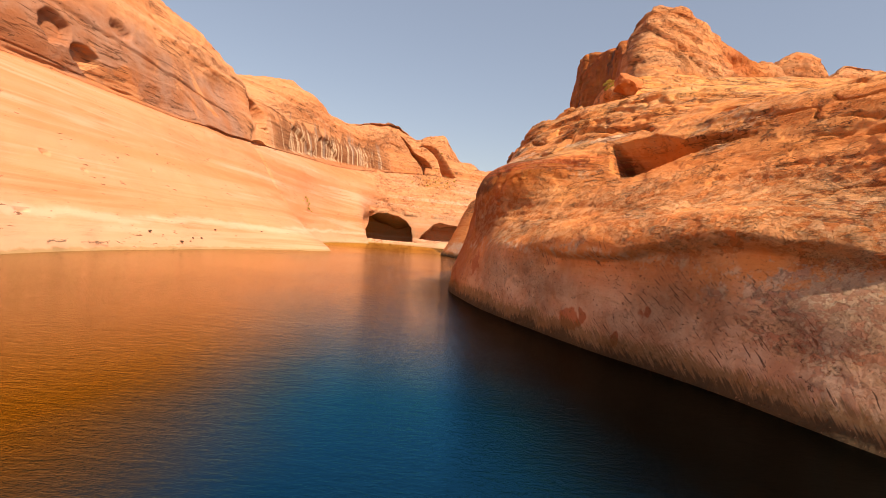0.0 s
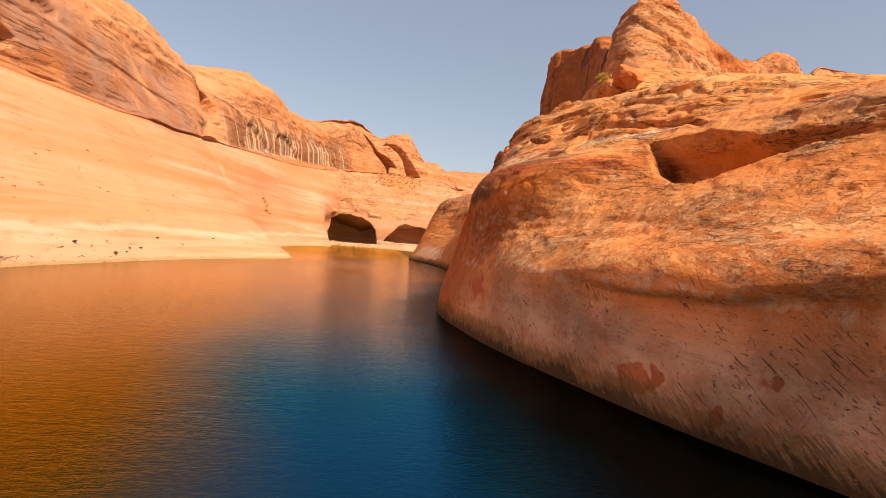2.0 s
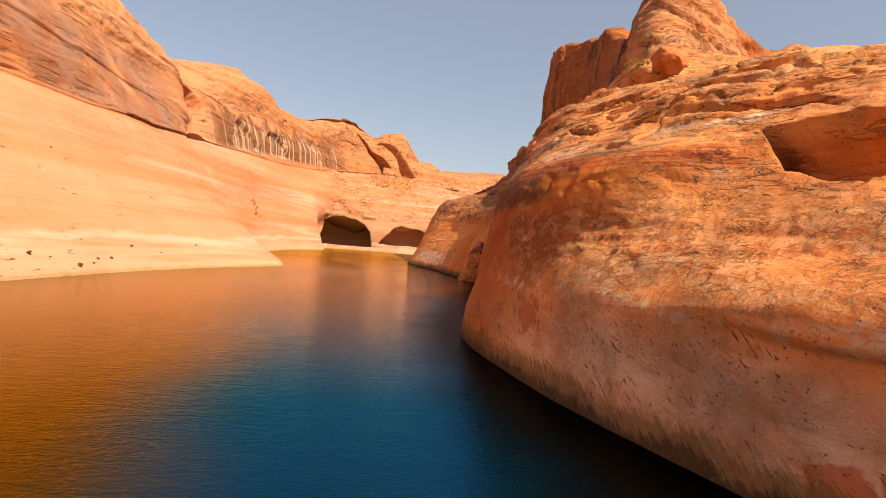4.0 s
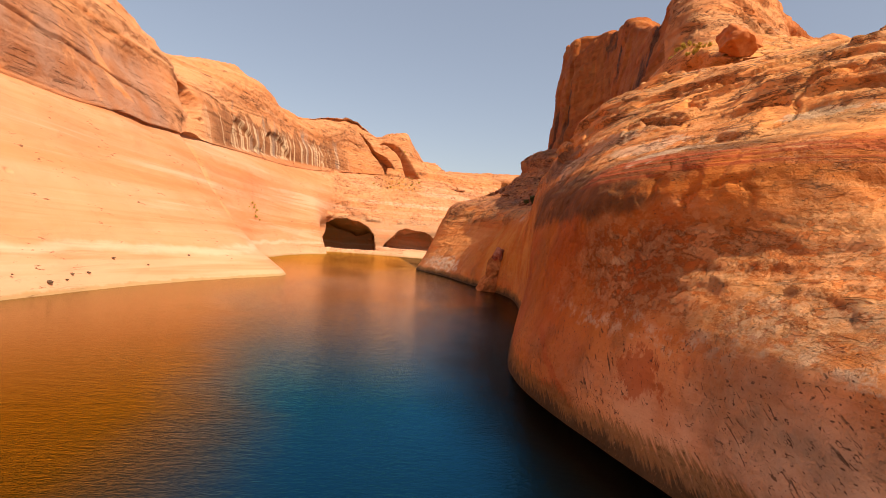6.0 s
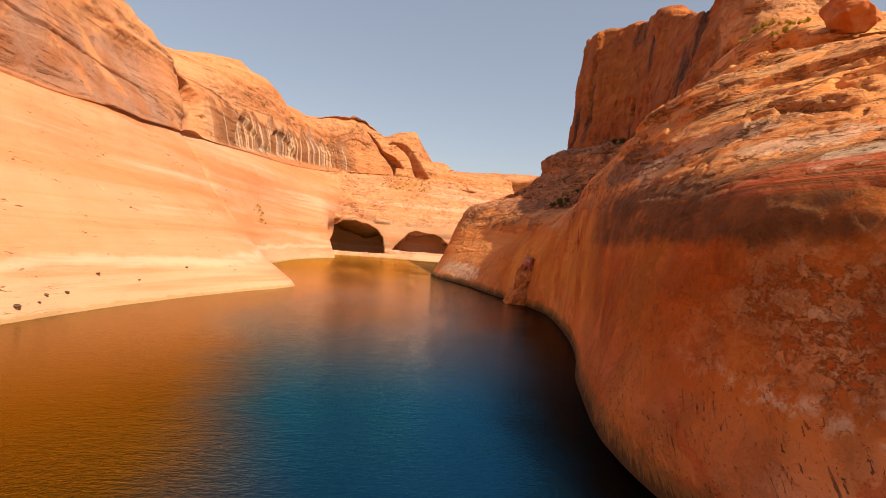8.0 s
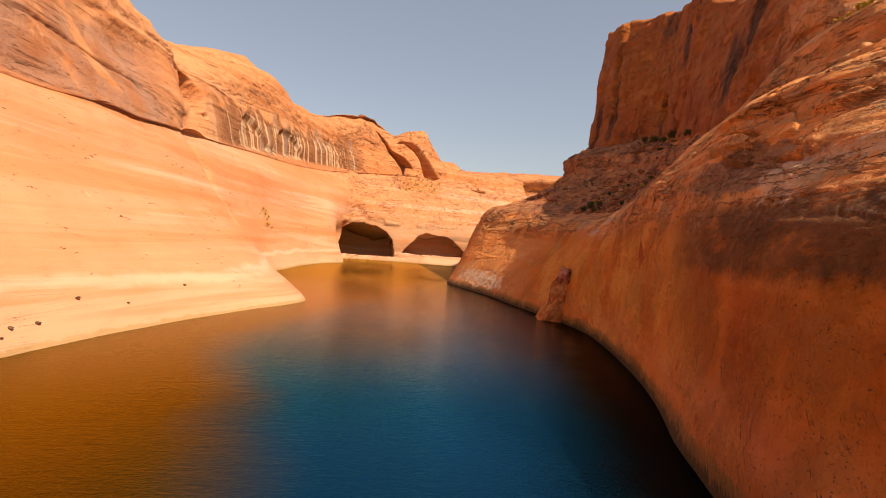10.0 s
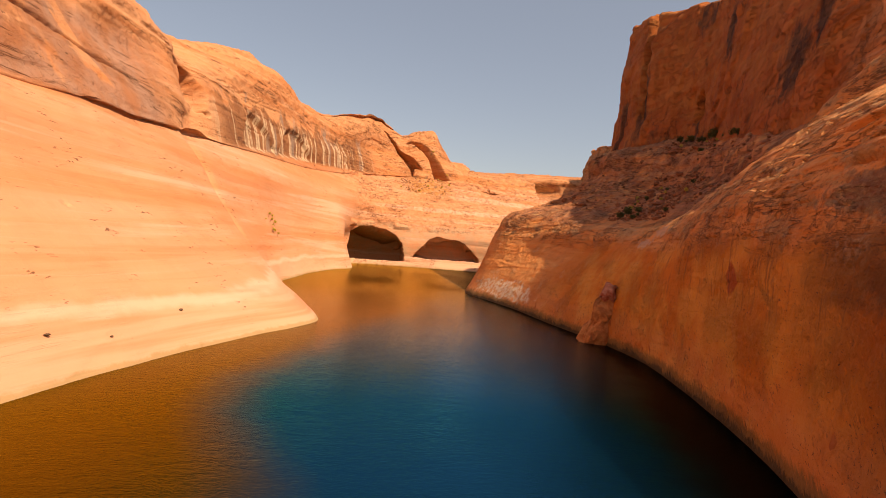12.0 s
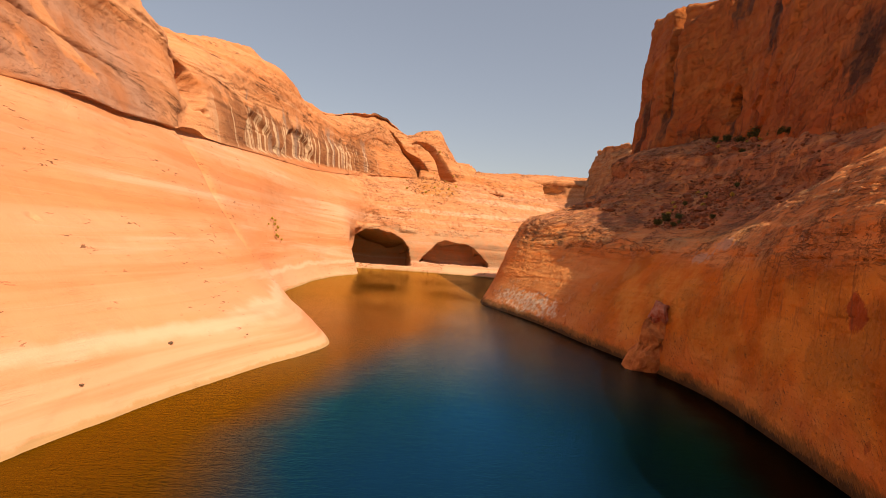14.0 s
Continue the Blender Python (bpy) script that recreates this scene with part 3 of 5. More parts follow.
def grain(p, seed=0):
    """Smooth noise, -1 to 1, at an (n, 3) array."""
    base = np.floor(p)
    f = p - base
    f = f * f * f * (f * (f * 6 - 15) + 10)
    i, j, k = (base[:, a].astype(np.int64) for a in range(3))
    total = 0.0
    for a in (0, 1):
        for b in (0, 1):
            for c in (0, 1):
                w = (f[:, 0] if a else 1 - f[:, 0]) * (f[:, 1] if b else 1 - f[:, 1]) * (f[:, 2] if c else 1 - f[:, 2])
                total = total + w * lattice(i + a, j + b, k + c, seed)
    return total * 2 - 1


def fbm(p, size, octaves=4, gain=0.5, seed=0, stretch=(1, 1, 1)):
    q = p * np.array(stretch) / size
    total, amp, norm = 0.0, 1.0, 0.0
    for o in range(octaves):
        total = total + amp * grain(q * 2.03 ** o + 17.3 * o, seed + o)
        norm += amp
        amp *= gain
    return total / norm


def smooth(v, lo, hi):
    t = np.clip((v - lo) / (hi - lo), 0, 1)
    return t * t * (3 - 2 * t)


# ---- landforms: a loft over contour lines, roughened along its normals ----
def spline(p, t):
    """Catmull-Rom through p[0], p[1], ... along the first axis, at parameters t."""
    n = len(p)
    i = np.clip(np.floor(t).astype(int), 0, n - 2)
    f = (t - i).reshape((-1,) + (1,) * (p.ndim - 1))
    a, b, c, d = p[np.clip(i - 1, 0, n - 1)], p[i], p[i + 1], p[np.clip(i + 2, 0, n - 1)]
    return 0.5 * (2 * b + (c - a) * f + (2 * a - 5 * b + 4 * c - d) * f ** 2 + (3 * b - a - 3 * c + d) * f ** 3)


def even(p, count, density):
    """Parameters for count samples along p, spaced by length times the density of each span."""
    t = np.linspace(0, len(p) - 1, len(p) * 40)
    q = spline(p, t)
    span = np.linalg.norm(np.diff(q, axis=0), axis=1)
    if density is not None:
        span = span * np.interp(t[1:], np.arange(len(p)), density)
    run = np.concatenate(([0], np.cumsum(span)))
    return np.interp(np.linspace(0, run[-1], count), run, t)


def contour(xy, z):
    """One contour line: plan points and one height, or a height for each."""
    xy = np.array(xy, float)
    z = np.broadcast_to(np.array(z, float), (len(xy),))
    return np.column_stack((xy, z))


def normals(g):
    n = np.cross(np.gradient(g, axis=1), np.gradient(g, axis=0))
    return n / np.maximum(np.linalg.norm(n, axis=2, keepdims=True), 1e-9)


def landform(name, contours, nu, nv, material, relief, along=None, up=None, flip=False, ref=1, settle=None):
    c = np.array(contours)
    tu = even(c[ref], nu, along)
    tv = even(c[:, c.shape[1] // 2], nv, up)
    g = spline(c, tv)
    g = spline(np.swapaxes(g, 0, 1), tu)
    g = np.swapaxes(g, 0, 1)
    n = normals(g)
    if flip:
        n = -n
    p = g.reshape(-1, 3)
    g = g + n * relief(p, n.reshape(-1, 3)).reshape(nv, nu, 1)
    verts = g.reshape(-1, 3)
    if settle is not None:
        verts[:, 2] += settle(verts)
    v, u = np.meshgrid(np.arange(nv - 1), np.arange(nu - 1), indexing="ij")
    a = (v * nu + u).ravel()
    quads = np.column_stack((a, a + 1, a + nu + 1, a + nu) if flip else (a, a + nu, a + nu + 1, a + 1))
    me = bpy.data.meshes.new(name)
    me.vertices.add(len(verts))
    me.vertices.foreach_set("co", verts.astype(np.float32).ravel())
    me.loops.add(quads.size)
    me.loops.foreach_set("vertex_index", quads.astype(np.int32).ravel())
    me.polygons.add(len(quads))
    me.polygons.foreach_set("loop_start", np.arange(0, quads.size, 4, dtype=np.int32))
    me.polygons.foreach_set("use_smooth", np.ones(len(quads), bool))
    me.update(calc_edges=True)
    me.materials.append(material)
    return new(name, me), verts


def breaks(p, size, depth, seed, stretch=(1, 1, 1), octaves=4):
    """Sheets that have flaked off: terraces in a smooth noise."""
    f = fbm(p, size, octaves, 0.5, seed, stretch) * 3.0
    k = np.floor(f)
    return depth * (k + smooth(f - k, 0.0, 0.10)) / 3.0


def cracks(p, size, width, seed, stretch=(1, 1, 1)):
    return smooth(np.abs(fbm(p, size, 3, 0.5, seed, stretch)), width, 0.0)


def ledges(p, thick, seed, dip=0.0):
    """Proud and recessed beds."""
    h = p[:, 2] - dip * p[:, 1] + 1.6 * fbm(p, 22, 3, 0.5, seed)
    i = np.floor(h / thick)
    f = h / thick - i
    line = np.column_stack((i * 7.31, p[:, 0] / 14, p[:, 1] / 14))
    nxt = np.column_stack(((i + 1) * 7.31, p[:, 0] / 14, p[:, 1] / 14))
    a, b = grain(line, seed + 3), grain(nxt, seed + 3)
    return a + (b - a) * smooth(f, 0.78, 1.0)


def right_relief(p, n):
    x, y, z = p.T
    rough = smooth(z, 6.0, 9.5) * (1 - 0.7 * smooth(y, 58, 70) * smooth(z, 21, 16))
    rugged = smooth(fbm(p, 9, 3, 0.5, 7, (1, 1, 2)), 0.0, 0.4) * rough
    worn = smooth(y, 44, 50) * smooth(y, 70, 64) * smooth(z, 7, 9) * smooth(z, 14.5, 13)
    rugged = rugged * (1 - 0.8 * smooth(y + z, 70.5, 73) * smooth(z, 15.5, 14) * smooth(y, 96, 84))
    rugged = np.maximum(rugged, 0.6 * smooth(y + z, 73, 70.5) * worn * smooth(fbm(p, 5, 3, 0.5, 8), -0.3, 0.2))
    d = (0.12 + 0.28 * rough) * fbm(p, 16, 3, 0.5, 1) + (0.03 + 0.1 * rough) * fbm(p, 4, 4, 0.55, 5, (1, 1, 1.6))
    d += (0.05 + 0.11 * rough) * ledges(p, 1.7, 11, 0.05) + (0.02 + 0.10 * rugged) * ledges(p, 0.45, 15, -0.04)
    d += breaks(p, 8, 0.5, 21, (1, 1, 1.8)) * (0.12 + 0.5 * rough)
    d += (0.02 + 0.16 * rugged) * fbm(p, 1.1, 5, 0.6, 27) + 0.10 * rugged * breaks(p, 1.5, 1.0, 28, (1, 1, 2))
    d -= 0.32 * cracks(p, 6, 0.035, 31, (1, 1, 2.6)) * smooth(fbm(p, 20, 2, 0.5, 33), -0.1, 0.3) * rough
    # broken slabs and clefts on the shoulder
    cap = smooth(z, 19, 22) * smooth(y, 112, 100)
    d += cap * (breaks(p, 9, 1.1, 35, (1, 1, 3.5), 2) + 0.3 * ledges(p, 0.8, 38) - 0.4 * cracks(p, 8, 0.04, 36, (1, 1, 1.5)))
    # lip above the smooth undercut foot
    lip = 6.1 + 1.2 * smooth(y, 42, 26) + 0.8 * fbm(p, 9, 3, 0.5, 37)
    south = smooth(y, 47, 38) * smooth(y, 19.5, 25)
    d += south * (0.55 * smooth(z, lip, lip + 0.35) * smooth(z, lip + 4.5, lip + 0.8) - 0.25 * smooth(z, lip - 2.5, lip) * (z < lip))
    # triangular alcove under a broken roof
    roof = np.interp(y, [36, 40, 43.4, 45.8, 48.9, 51.1, 53.2], [15.7, 16.0, 16.4, 17.1, 17.9, 17.7, 17.4]) + 0.15 * fbm(p, 2.0, 3, 0.5, 41)
    sill = np.interp(y, [36, 40, 42.2, 44.9, 46.8, 49.3, 53.2], [15.7, 15.7, 14.5, 13.5, 13.7, 14.5, 17.3]) + 0.12 * fbm(p, 1.5, 2, 0.5, 42)
    hollow = smooth(z, sill - 0.05, sill + 0.30) * smooth(roof - z, 0.0, 0.2) * smooth(y, 36, 45.5)
    d -= 3.4 * hollow
    d -= 1.2 * hollow * smooth(y, 45, 46) * smooth(np.abs(z - 14.2 - 0.45 * (y - 47)), 0.9, 0.3)
    # brow that shades the smooth face of the nose
    turn = y + z
    d += 1.7 * smooth(turn, 66.5, 71) * smooth(z, 8, 13) * smooth(z, 18, 14) * smooth(y, 77, 66)
    # gaps under the slabs of the shoulder
    gap = p[:, 2] - 0.10 * (y - 60) + 1.5 * fbm(p, 9, 3, 0.5, 43)
    for z0, seed in ((17.8, 44), (19.6, 45), (21.4, 46), (23.6, 47)):
        d -= 0.9 * smooth(np.abs(gap - z0), 0.24, 0.10) * smooth(fbm(p, 7, 3, 0.5, seed, (1, 1, 0.3)), 0.02, 0.22) * smooth(y, 112, 104)
        d += 0.18 * smooth(gap, z0, z0 + 0.2) * smooth(gap, z0 + 1.6, z0 + 0.3) * smooth(fbm(p, 7, 3, 0.5, seed, (1, 1, 0.3)), -0.1, 0.2) * smooth(y, 112, 104)
    # row of small holes along one bed
    bed = 15.4 + 0.03 * (y - 55)
    hole = smooth(np.abs(z - bed), 0.22, 0.08) * smooth(np.sin(y * 11.0 + 3 * np.sin(y * 1.7)) + 0.6 * np.sin(y * 2.9), 0.35, 0.9) * smooth(y, 55.2, 56) * smooth(y, 72, 69)
    d -= 0.4 * hole
    # broken ground on the slope under the butte
    talus = smooth(y, 140, 155) * smooth(z, 24, 29)
    d += talus * (breaks(p, 6, 0.9, 48, (1, 1, 2)) + 0.35 * fbm(p, 1.6, 4, 0.6, 49) + 0.5 * ledges(p, 1.4, 50))
    return d


def dent(p, y0, z0, wide, tall, seed=0):
    """A rounded pocket seen from the water: 1 inside, 0 outside."""
    w = 0.25 * fbm(p, max(wide, tall) * 0.5, 2, 0.5, 200 + seed)
    r = np.hypot((p[:, 1] - y0) / wide, (p[:, 2] - z0) / tall) + w
    return smooth(r, 1.0, 0.8)


def left_relief(p, n):
    x, y, z = p.T
    bed = z - 0.087 * np.maximum(y - 165, 0)
    high = smooth(bed, 31, 33)
    west = (x < -30) * (y < 345)
    d = 0.7 * fbm(p, 26, 3, 0.5, 51) + 0.10 * fbm(p, 4, 3, 0.5, 55)
    d += (0.05 + 0.12 * high) * ledges(p, 3.4, 61) + 0.02 * ledges(p, 0.7, 63)
    d += smooth(bed, 33, 39) * (breaks(p, 34, 1.3, 71, (1, 0.35, 1.5), 2) + breaks(p, 12, 0.45, 73, (1, 0.3, 2.0), 3))
    d += (1 - high) * breaks(p, 14, 0.16, 75, (1, 1, 3.0))
    d -= 0.55 * smooth(np.abs(bed - 31.9 + 0.5 * fbm(p, 10, 3, 0.5, 79)), 0.40, 0.18) * smooth(y, 190, 184) * smooth(fbm(p, 18, 2, 0.5, 80), -0.25, 0.0)
    top = smooth(bed, 45, 52)
    d += (0.02 + 0.06 * high + 0.12 * top) * fbm(p, 1.4, 4, 0.6, 77) + 0.5 * top * breaks(p, 6, 1.0, 78, (1, 1, 2.2))
    d -= 0.40 * high * cracks(p, 11, 0.03, 81, (0.3, 0.10, 1.6)) * smooth(fbm(p, 24, 2, 0.5, 84), -0.1, 0.2)
    # long slanting joint across the varnished face, and broken beds under the rim
    joint = 41.5 - 0.07 * (y - 140) + 0.6 * fbm(p, 9, 2, 0.5, 82)
    d -= 0.8 * smooth(np.abs(z - joint), 0.5, 0.1) * smooth(y, 60, 90) * smooth(y, 175, 165)
    # gully that parts the near wall from the next one
    gully = 192.0 + 2.0 * fbm(p, 8, 2, 0.5, 83)
    lowp = smooth(z, 36, 30) * west
    d -= lowp * (1.3 * np.exp(-((y - gully) / 2.2) ** 2) + 0.9 * smooth(y, gully - 3, gully + 2) * smooth(y, 240, 205))
    d -= west * 2.6 * np.exp(-((y - 199 - 0.25 * (z - 36)) / 7.0) ** 2) * high
    # pockets
    for i, (y0, z0, wide, tall, deep) in enumerate((
            (82.2, 13.9, 0.8, 0.45, 1.0), (71.3, 5.4, 1.3, 0.25, 0.7), (109.3, 14.7, 0.4, 0.3, 0.6), (88.3, 12.1, 0.5, 0.3, 0.6), (131.8, 15.2, 0.5, 0.25, 0.5),
            (108.5, 36.3, 4.2, 2.4, 2.2), (101.5, 39.2, 3.8, 3.2, 2.2), (121.0, 46.0, 3.8, 1.8, 1.6), (205.5, 46.5, 5.0, 5.5, 4.5))):
        d -= west * deep * dent(p, y0, z0, wide, tall, i)
    # concave bays with an overhanging brow under the far varnish
    for y0, half in ((246, 16), (282, 18)):
        u = np.clip(1 - ((y - y0) / half) ** 2, 0, 1)
        d -= west * 2.0 * np.sqrt(u) * smooth(bed, 31.5, 33.5) * smooth(bed, 33 + 11 * u, 31.5 + 10 * u)
    # stepped benches above the caves
    head = smooth(y, 335, 350) * smooth(z, 20, 24) * smooth(z, 56, 48)
    d += head * (0.5 * ledges(p, 4.5, 85) + breaks(p, 12, 1.6, 86, (1, 1, 2)) + 0.4 * fbm(p, 2, 3, 0.6, 87))
    # broken benches on the slope beyond the fins
    past = smooth(x, 18, 30) * (y > 380) * smooth(z, 36, 42)
    d += past * (breaks(p, 13, 3.4, 143, (1, 1, 1.6), 3) + 1.0 * ledges(p, 4.0, 144) + 0.5 * ledges(p, 1.6, 145) - 2.5 * cracks(p, 16, 0.03, 146, (1, 1, 0.3)))
    # two clefts that part leaning fins at the head of the bay
    far = (y > 376) * (x < 30)
    for x0, z0, z1, wide in ((-30.0, 76.5, 53.0, 21.0), (-16.0, 78.0, 54.0, 22.0)):
        s = np.clip((z0 - z) / (z0 - z1), 0, 1)
        at = x0 + wide * (0.55 * np.sqrt(s) + 0.45 * s) + 1.2 * fbm(p, 7, 2, 0.5, 88)
        half = 1.6 + 3.4 * s
        d -= far * 10.0 * smooth(np.abs(x - at) / half, 1.0, 0.7) * smooth(z, z1 - 1.5, z1 + 0.5) * smooth(z, z0 + 1, z0 - 0.5)
    return d


def butte_relief(p, n):
    x, y, z = p.T
    wall = smooth(y, 138, 150) * smooth(x, 82, 72)
    rag = 1 - 0.7 * wall
    d = 1.6 * fbm(p, 26, 2, 0.5, 91) + 0.45 * rag * fbm(p, 6, 4, 0.55, 95)
    d += 0.5 * rag * ledges(p, 4.0, 101) + 0.2 * rag * ledges(p, 1.2, 103)
    d += (0.75 + 0.25 * rag) * breaks(p, 19, 3.0, 111, (1, 1, 0.6), 2) + wall * breaks(p, 8, 0.9, 112, (1, 1, 0.8), 3) + rag * breaks(p, 5, 0.7, 113)
    d -= 0.8 * cracks(p, 16, 0.022, 121, (1, 1, 0.45)) * smooth(fbm(p, 25, 2, 0.5, 122), -0.1, 0.2)
    # the cleft behind the pinnacle, and an alcove low on the wall
    d -= 8.0 * smooth(np.abs(y - 236 - 0.10 * (z - 67) - 0.8 * fbm(p, 6, 2, 0.5, 124)), 2.3, 0.9) * smooth(z, 56, 66) * (x < 75)
    d -= wall * 2.6 * smooth(np.hypot((y - 208) / 3.4, (z - 56) / 5.0) + 0.4 * fbm(p, 5, 3, 0.5, 125), 1.0, 0.8)
    # worn beds under the rim of the pinnacle
    d += 0.9 * smooth(z, 84, 90) * smooth(y, 226, 236) * ledges(p, 2.2, 126)
    return d + 0.10 * rag * fbm(p, 1.2, 3, 0.6, 123)


# ---- the right bank: a domed headland, a bay and a low spur behind it ----
YS = [-60, -20, 5, 20, 28, 36, 44, 52, 60, 68, 76, 84, 92, 104, 116, 128, 140, 155, 172, 190, 206, 218, 226, 236, 255]


def bank(xs, z):
    return contour(list(zip(xs, YS)), z)


shore_x = [60, 36, 24, 18.2, 15.7, 11.9, 8.9, 6.2, 4.5, 3.2, 3.3, 5, 7.1, 11.1, 14, 16.3, 17.8, 16.5, 13.5, 11, 7.3, 4, 3.2, 6, 20]
RIGHT = [
    bank([x - 1.5 for x in shore_x], -5),
    bank(shore_x, 0),
    bank([61, 38.5, 26.5, 19.6, 15.9, 12.0, 9.1, 6.5, 5.0, 3.6, 3.8, 5.5, 7.7, 11.3, 14.3, 16.6, 17.9, 16.8, 14.4, 12.4, 9.0, 5.8, 4.8, 7.6, 22], 3),
    bank([62, 43, 31.5, 22.2, 15.9, 12.1, 9.2, 6.8, 5.9, 5, 4.9, 6.4, 8.4, 11.6, 14.4, 16.7, 18, 17.6, 16.4, 14.6, 11.2, 7.8, 6.6, 9.4, 25],
         [6.5, 6.8, 7.4, 7.8, 7.8, 7.5, 7.1, 6.7] + [6.5] * 17),
    bank([65, 46, 33.5, 24.6, 20.9, 17, 14.2, 11.1, 8.1, 6.5, 6.0, 6.8, 8.6, 11.7, 14.7, 17.1, 18.6, 19.0, 19.2, 17.6, 14.0, 10.2, 8.7, 11.4, 30], 11),
    bank([68, 48, 35.5, 27, 24, 21.5, 19, 15.4, 11.0, 8.2, 7.3, 7.8, 9.3, 11.9, 14.6, 17.3, 19.7, 21, 22, 20.6, 16.6, 12.4, 10.5, 13, 36], 15),
    bank([73, 50, 38, 30, 27.4, 25, 23, 20.3, 16.4, 13.2, 11.0, 10.7, 11.3, 13.3, 15.6, 18.4, 21.5, 24, 23.5, 22.0, 18.6, 14.6, 12.6, 15, 42],
         [19, 19, 19, 19, 19, 19, 19, 19, 19, 19, 19, 19, 19.5, 20, 20, 19.6, 19.2, 19, 19, 19, 19, 19, 19, 19, 19]),
    bank([82, 60, 48, 40, 36, 32, 29, 25.5, 21.5, 18.5, 16, 14.3, 14.0, 15.9, 18.2, 21.1, 24.6, 27, 28, 26, 22.5, 18.6, 16.6, 19, 48],
         [23, 22, 21.5, 21.3, 21, 20.8, 21, 21.8, 22.8, 23, 23, 23, 23.4, 24, 23.8, 23.4, 22.6, 20.5, 21, 22.4, 23.6, 24.2, 24.6, 24.6, 23]),
    bank([97, 77, 64, 56, 51, 46, 41, 36, 32, 28, 25.3, 21.6, 18.6, 19.8, 22.6, 26.0, 28.2, 31.5, 34, 34, 31, 29, 29, 30.5, 52],
         [25, 24, 23.5, 23, 22.5, 22, 22, 23.5, 26, 27.2, 28, 27.9, 28.5, 28.8, 28.8, 28.4, 26.2, 23, 24, 26, 28, 28.4, 28.8, 29.4, 28]),
    bank([130, 110, 95, 85, 80, 74, 68, 62, 55, 48, 42, 34.6, 29.8, 29.6, 30.6, 32.6, 35, 39, 45, 48, 44, 40, 40.5, 42, 60],
         [26, 25, 24, 23, 22.5, 22.5, 23, 25, 28, 30.4, 31.4, 31.7, 32.6, 34.0, 34.5, 31.9, 27, 28, 31, 33.5, 35.6, 37, 37.2, 37.6, 36]),
    bank([175, 155, 135, 125, 116, 108, 100, 92, 84, 72, 62, 50, 44, 44, 44, 44.5, 46, 51, 57, 60, 56, 50, 49.5, 49, 68],
         [26, 25.5, 25, 25, 25, 25, 25.5, 27, 29, 31, 32.4, 33.4, 35, 42, 43, 41, 38, 40, 43.5, 45, 45.5, 46, 46, 46, 42]),
    bank([320, 300, 280, 260, 240, 230, 220, 210, 200, 190, 180, 170, 160, 150, 140, 130, 125, 120, 120, 120, 120, 120, 120, 125, 130],
         [28, 28, 28, 28, 28, 28, 28.5, 29, 30, 32, 34, 36, 38, 44, 50, 54, 56, 56, 56, 56, 56, 56, 56, 56, 56]),
    bank([600 - y for y in YS], 34),
    bank([700 - y for y in YS], -6),
]
along_right = [0.3, 0.35, 0.6, 1, 1, 1, 1, 1, 1, 1, 1, 1, 1, 1, 0.9, 0.8, 0.7, 0.6, 0.55, 0.55, 0.55, 0.55, 0.5, 0.4, 0.3]
up_right = [0.3, 1, 1, 1, 1, 1, 1, 1, 0.9, 0.6, 0.2, 0.03, 0.01, 0.01]
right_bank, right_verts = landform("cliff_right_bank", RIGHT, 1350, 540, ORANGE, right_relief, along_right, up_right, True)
tagged(right_bank, "domed orange sandstone headland with pale lake-stained foot", "cliff", kind="structure")

# ---- the left wall, the cave wall and the far cliffs, one face round the end of the bay ----
left_shore = [(-44, -60), (-46, 0), (-49.5, 60), (-49.6, 80), (-47.3, 95), (-45, 110), (-41.3, 125), (-35.8, 140), (-31.4, 150), (-29.8, 158), (-33, 170),
              (-40.5, 190), (-48, 215), (-48.3, 250), (-44, 280), (-37.2, 301), (-41, 322), (-38, 342), (-14, 346), (8, 346), (28, 344), (62, 340)]


def inland(depths, z, north):
    """The contour behind the shore by the given depths to the west, and the last six points to the north as given."""
    pts = [(x - d, y) for (x, y), d in zip(left_shore, depths)]
    return contour(pts[:16] + north, z)


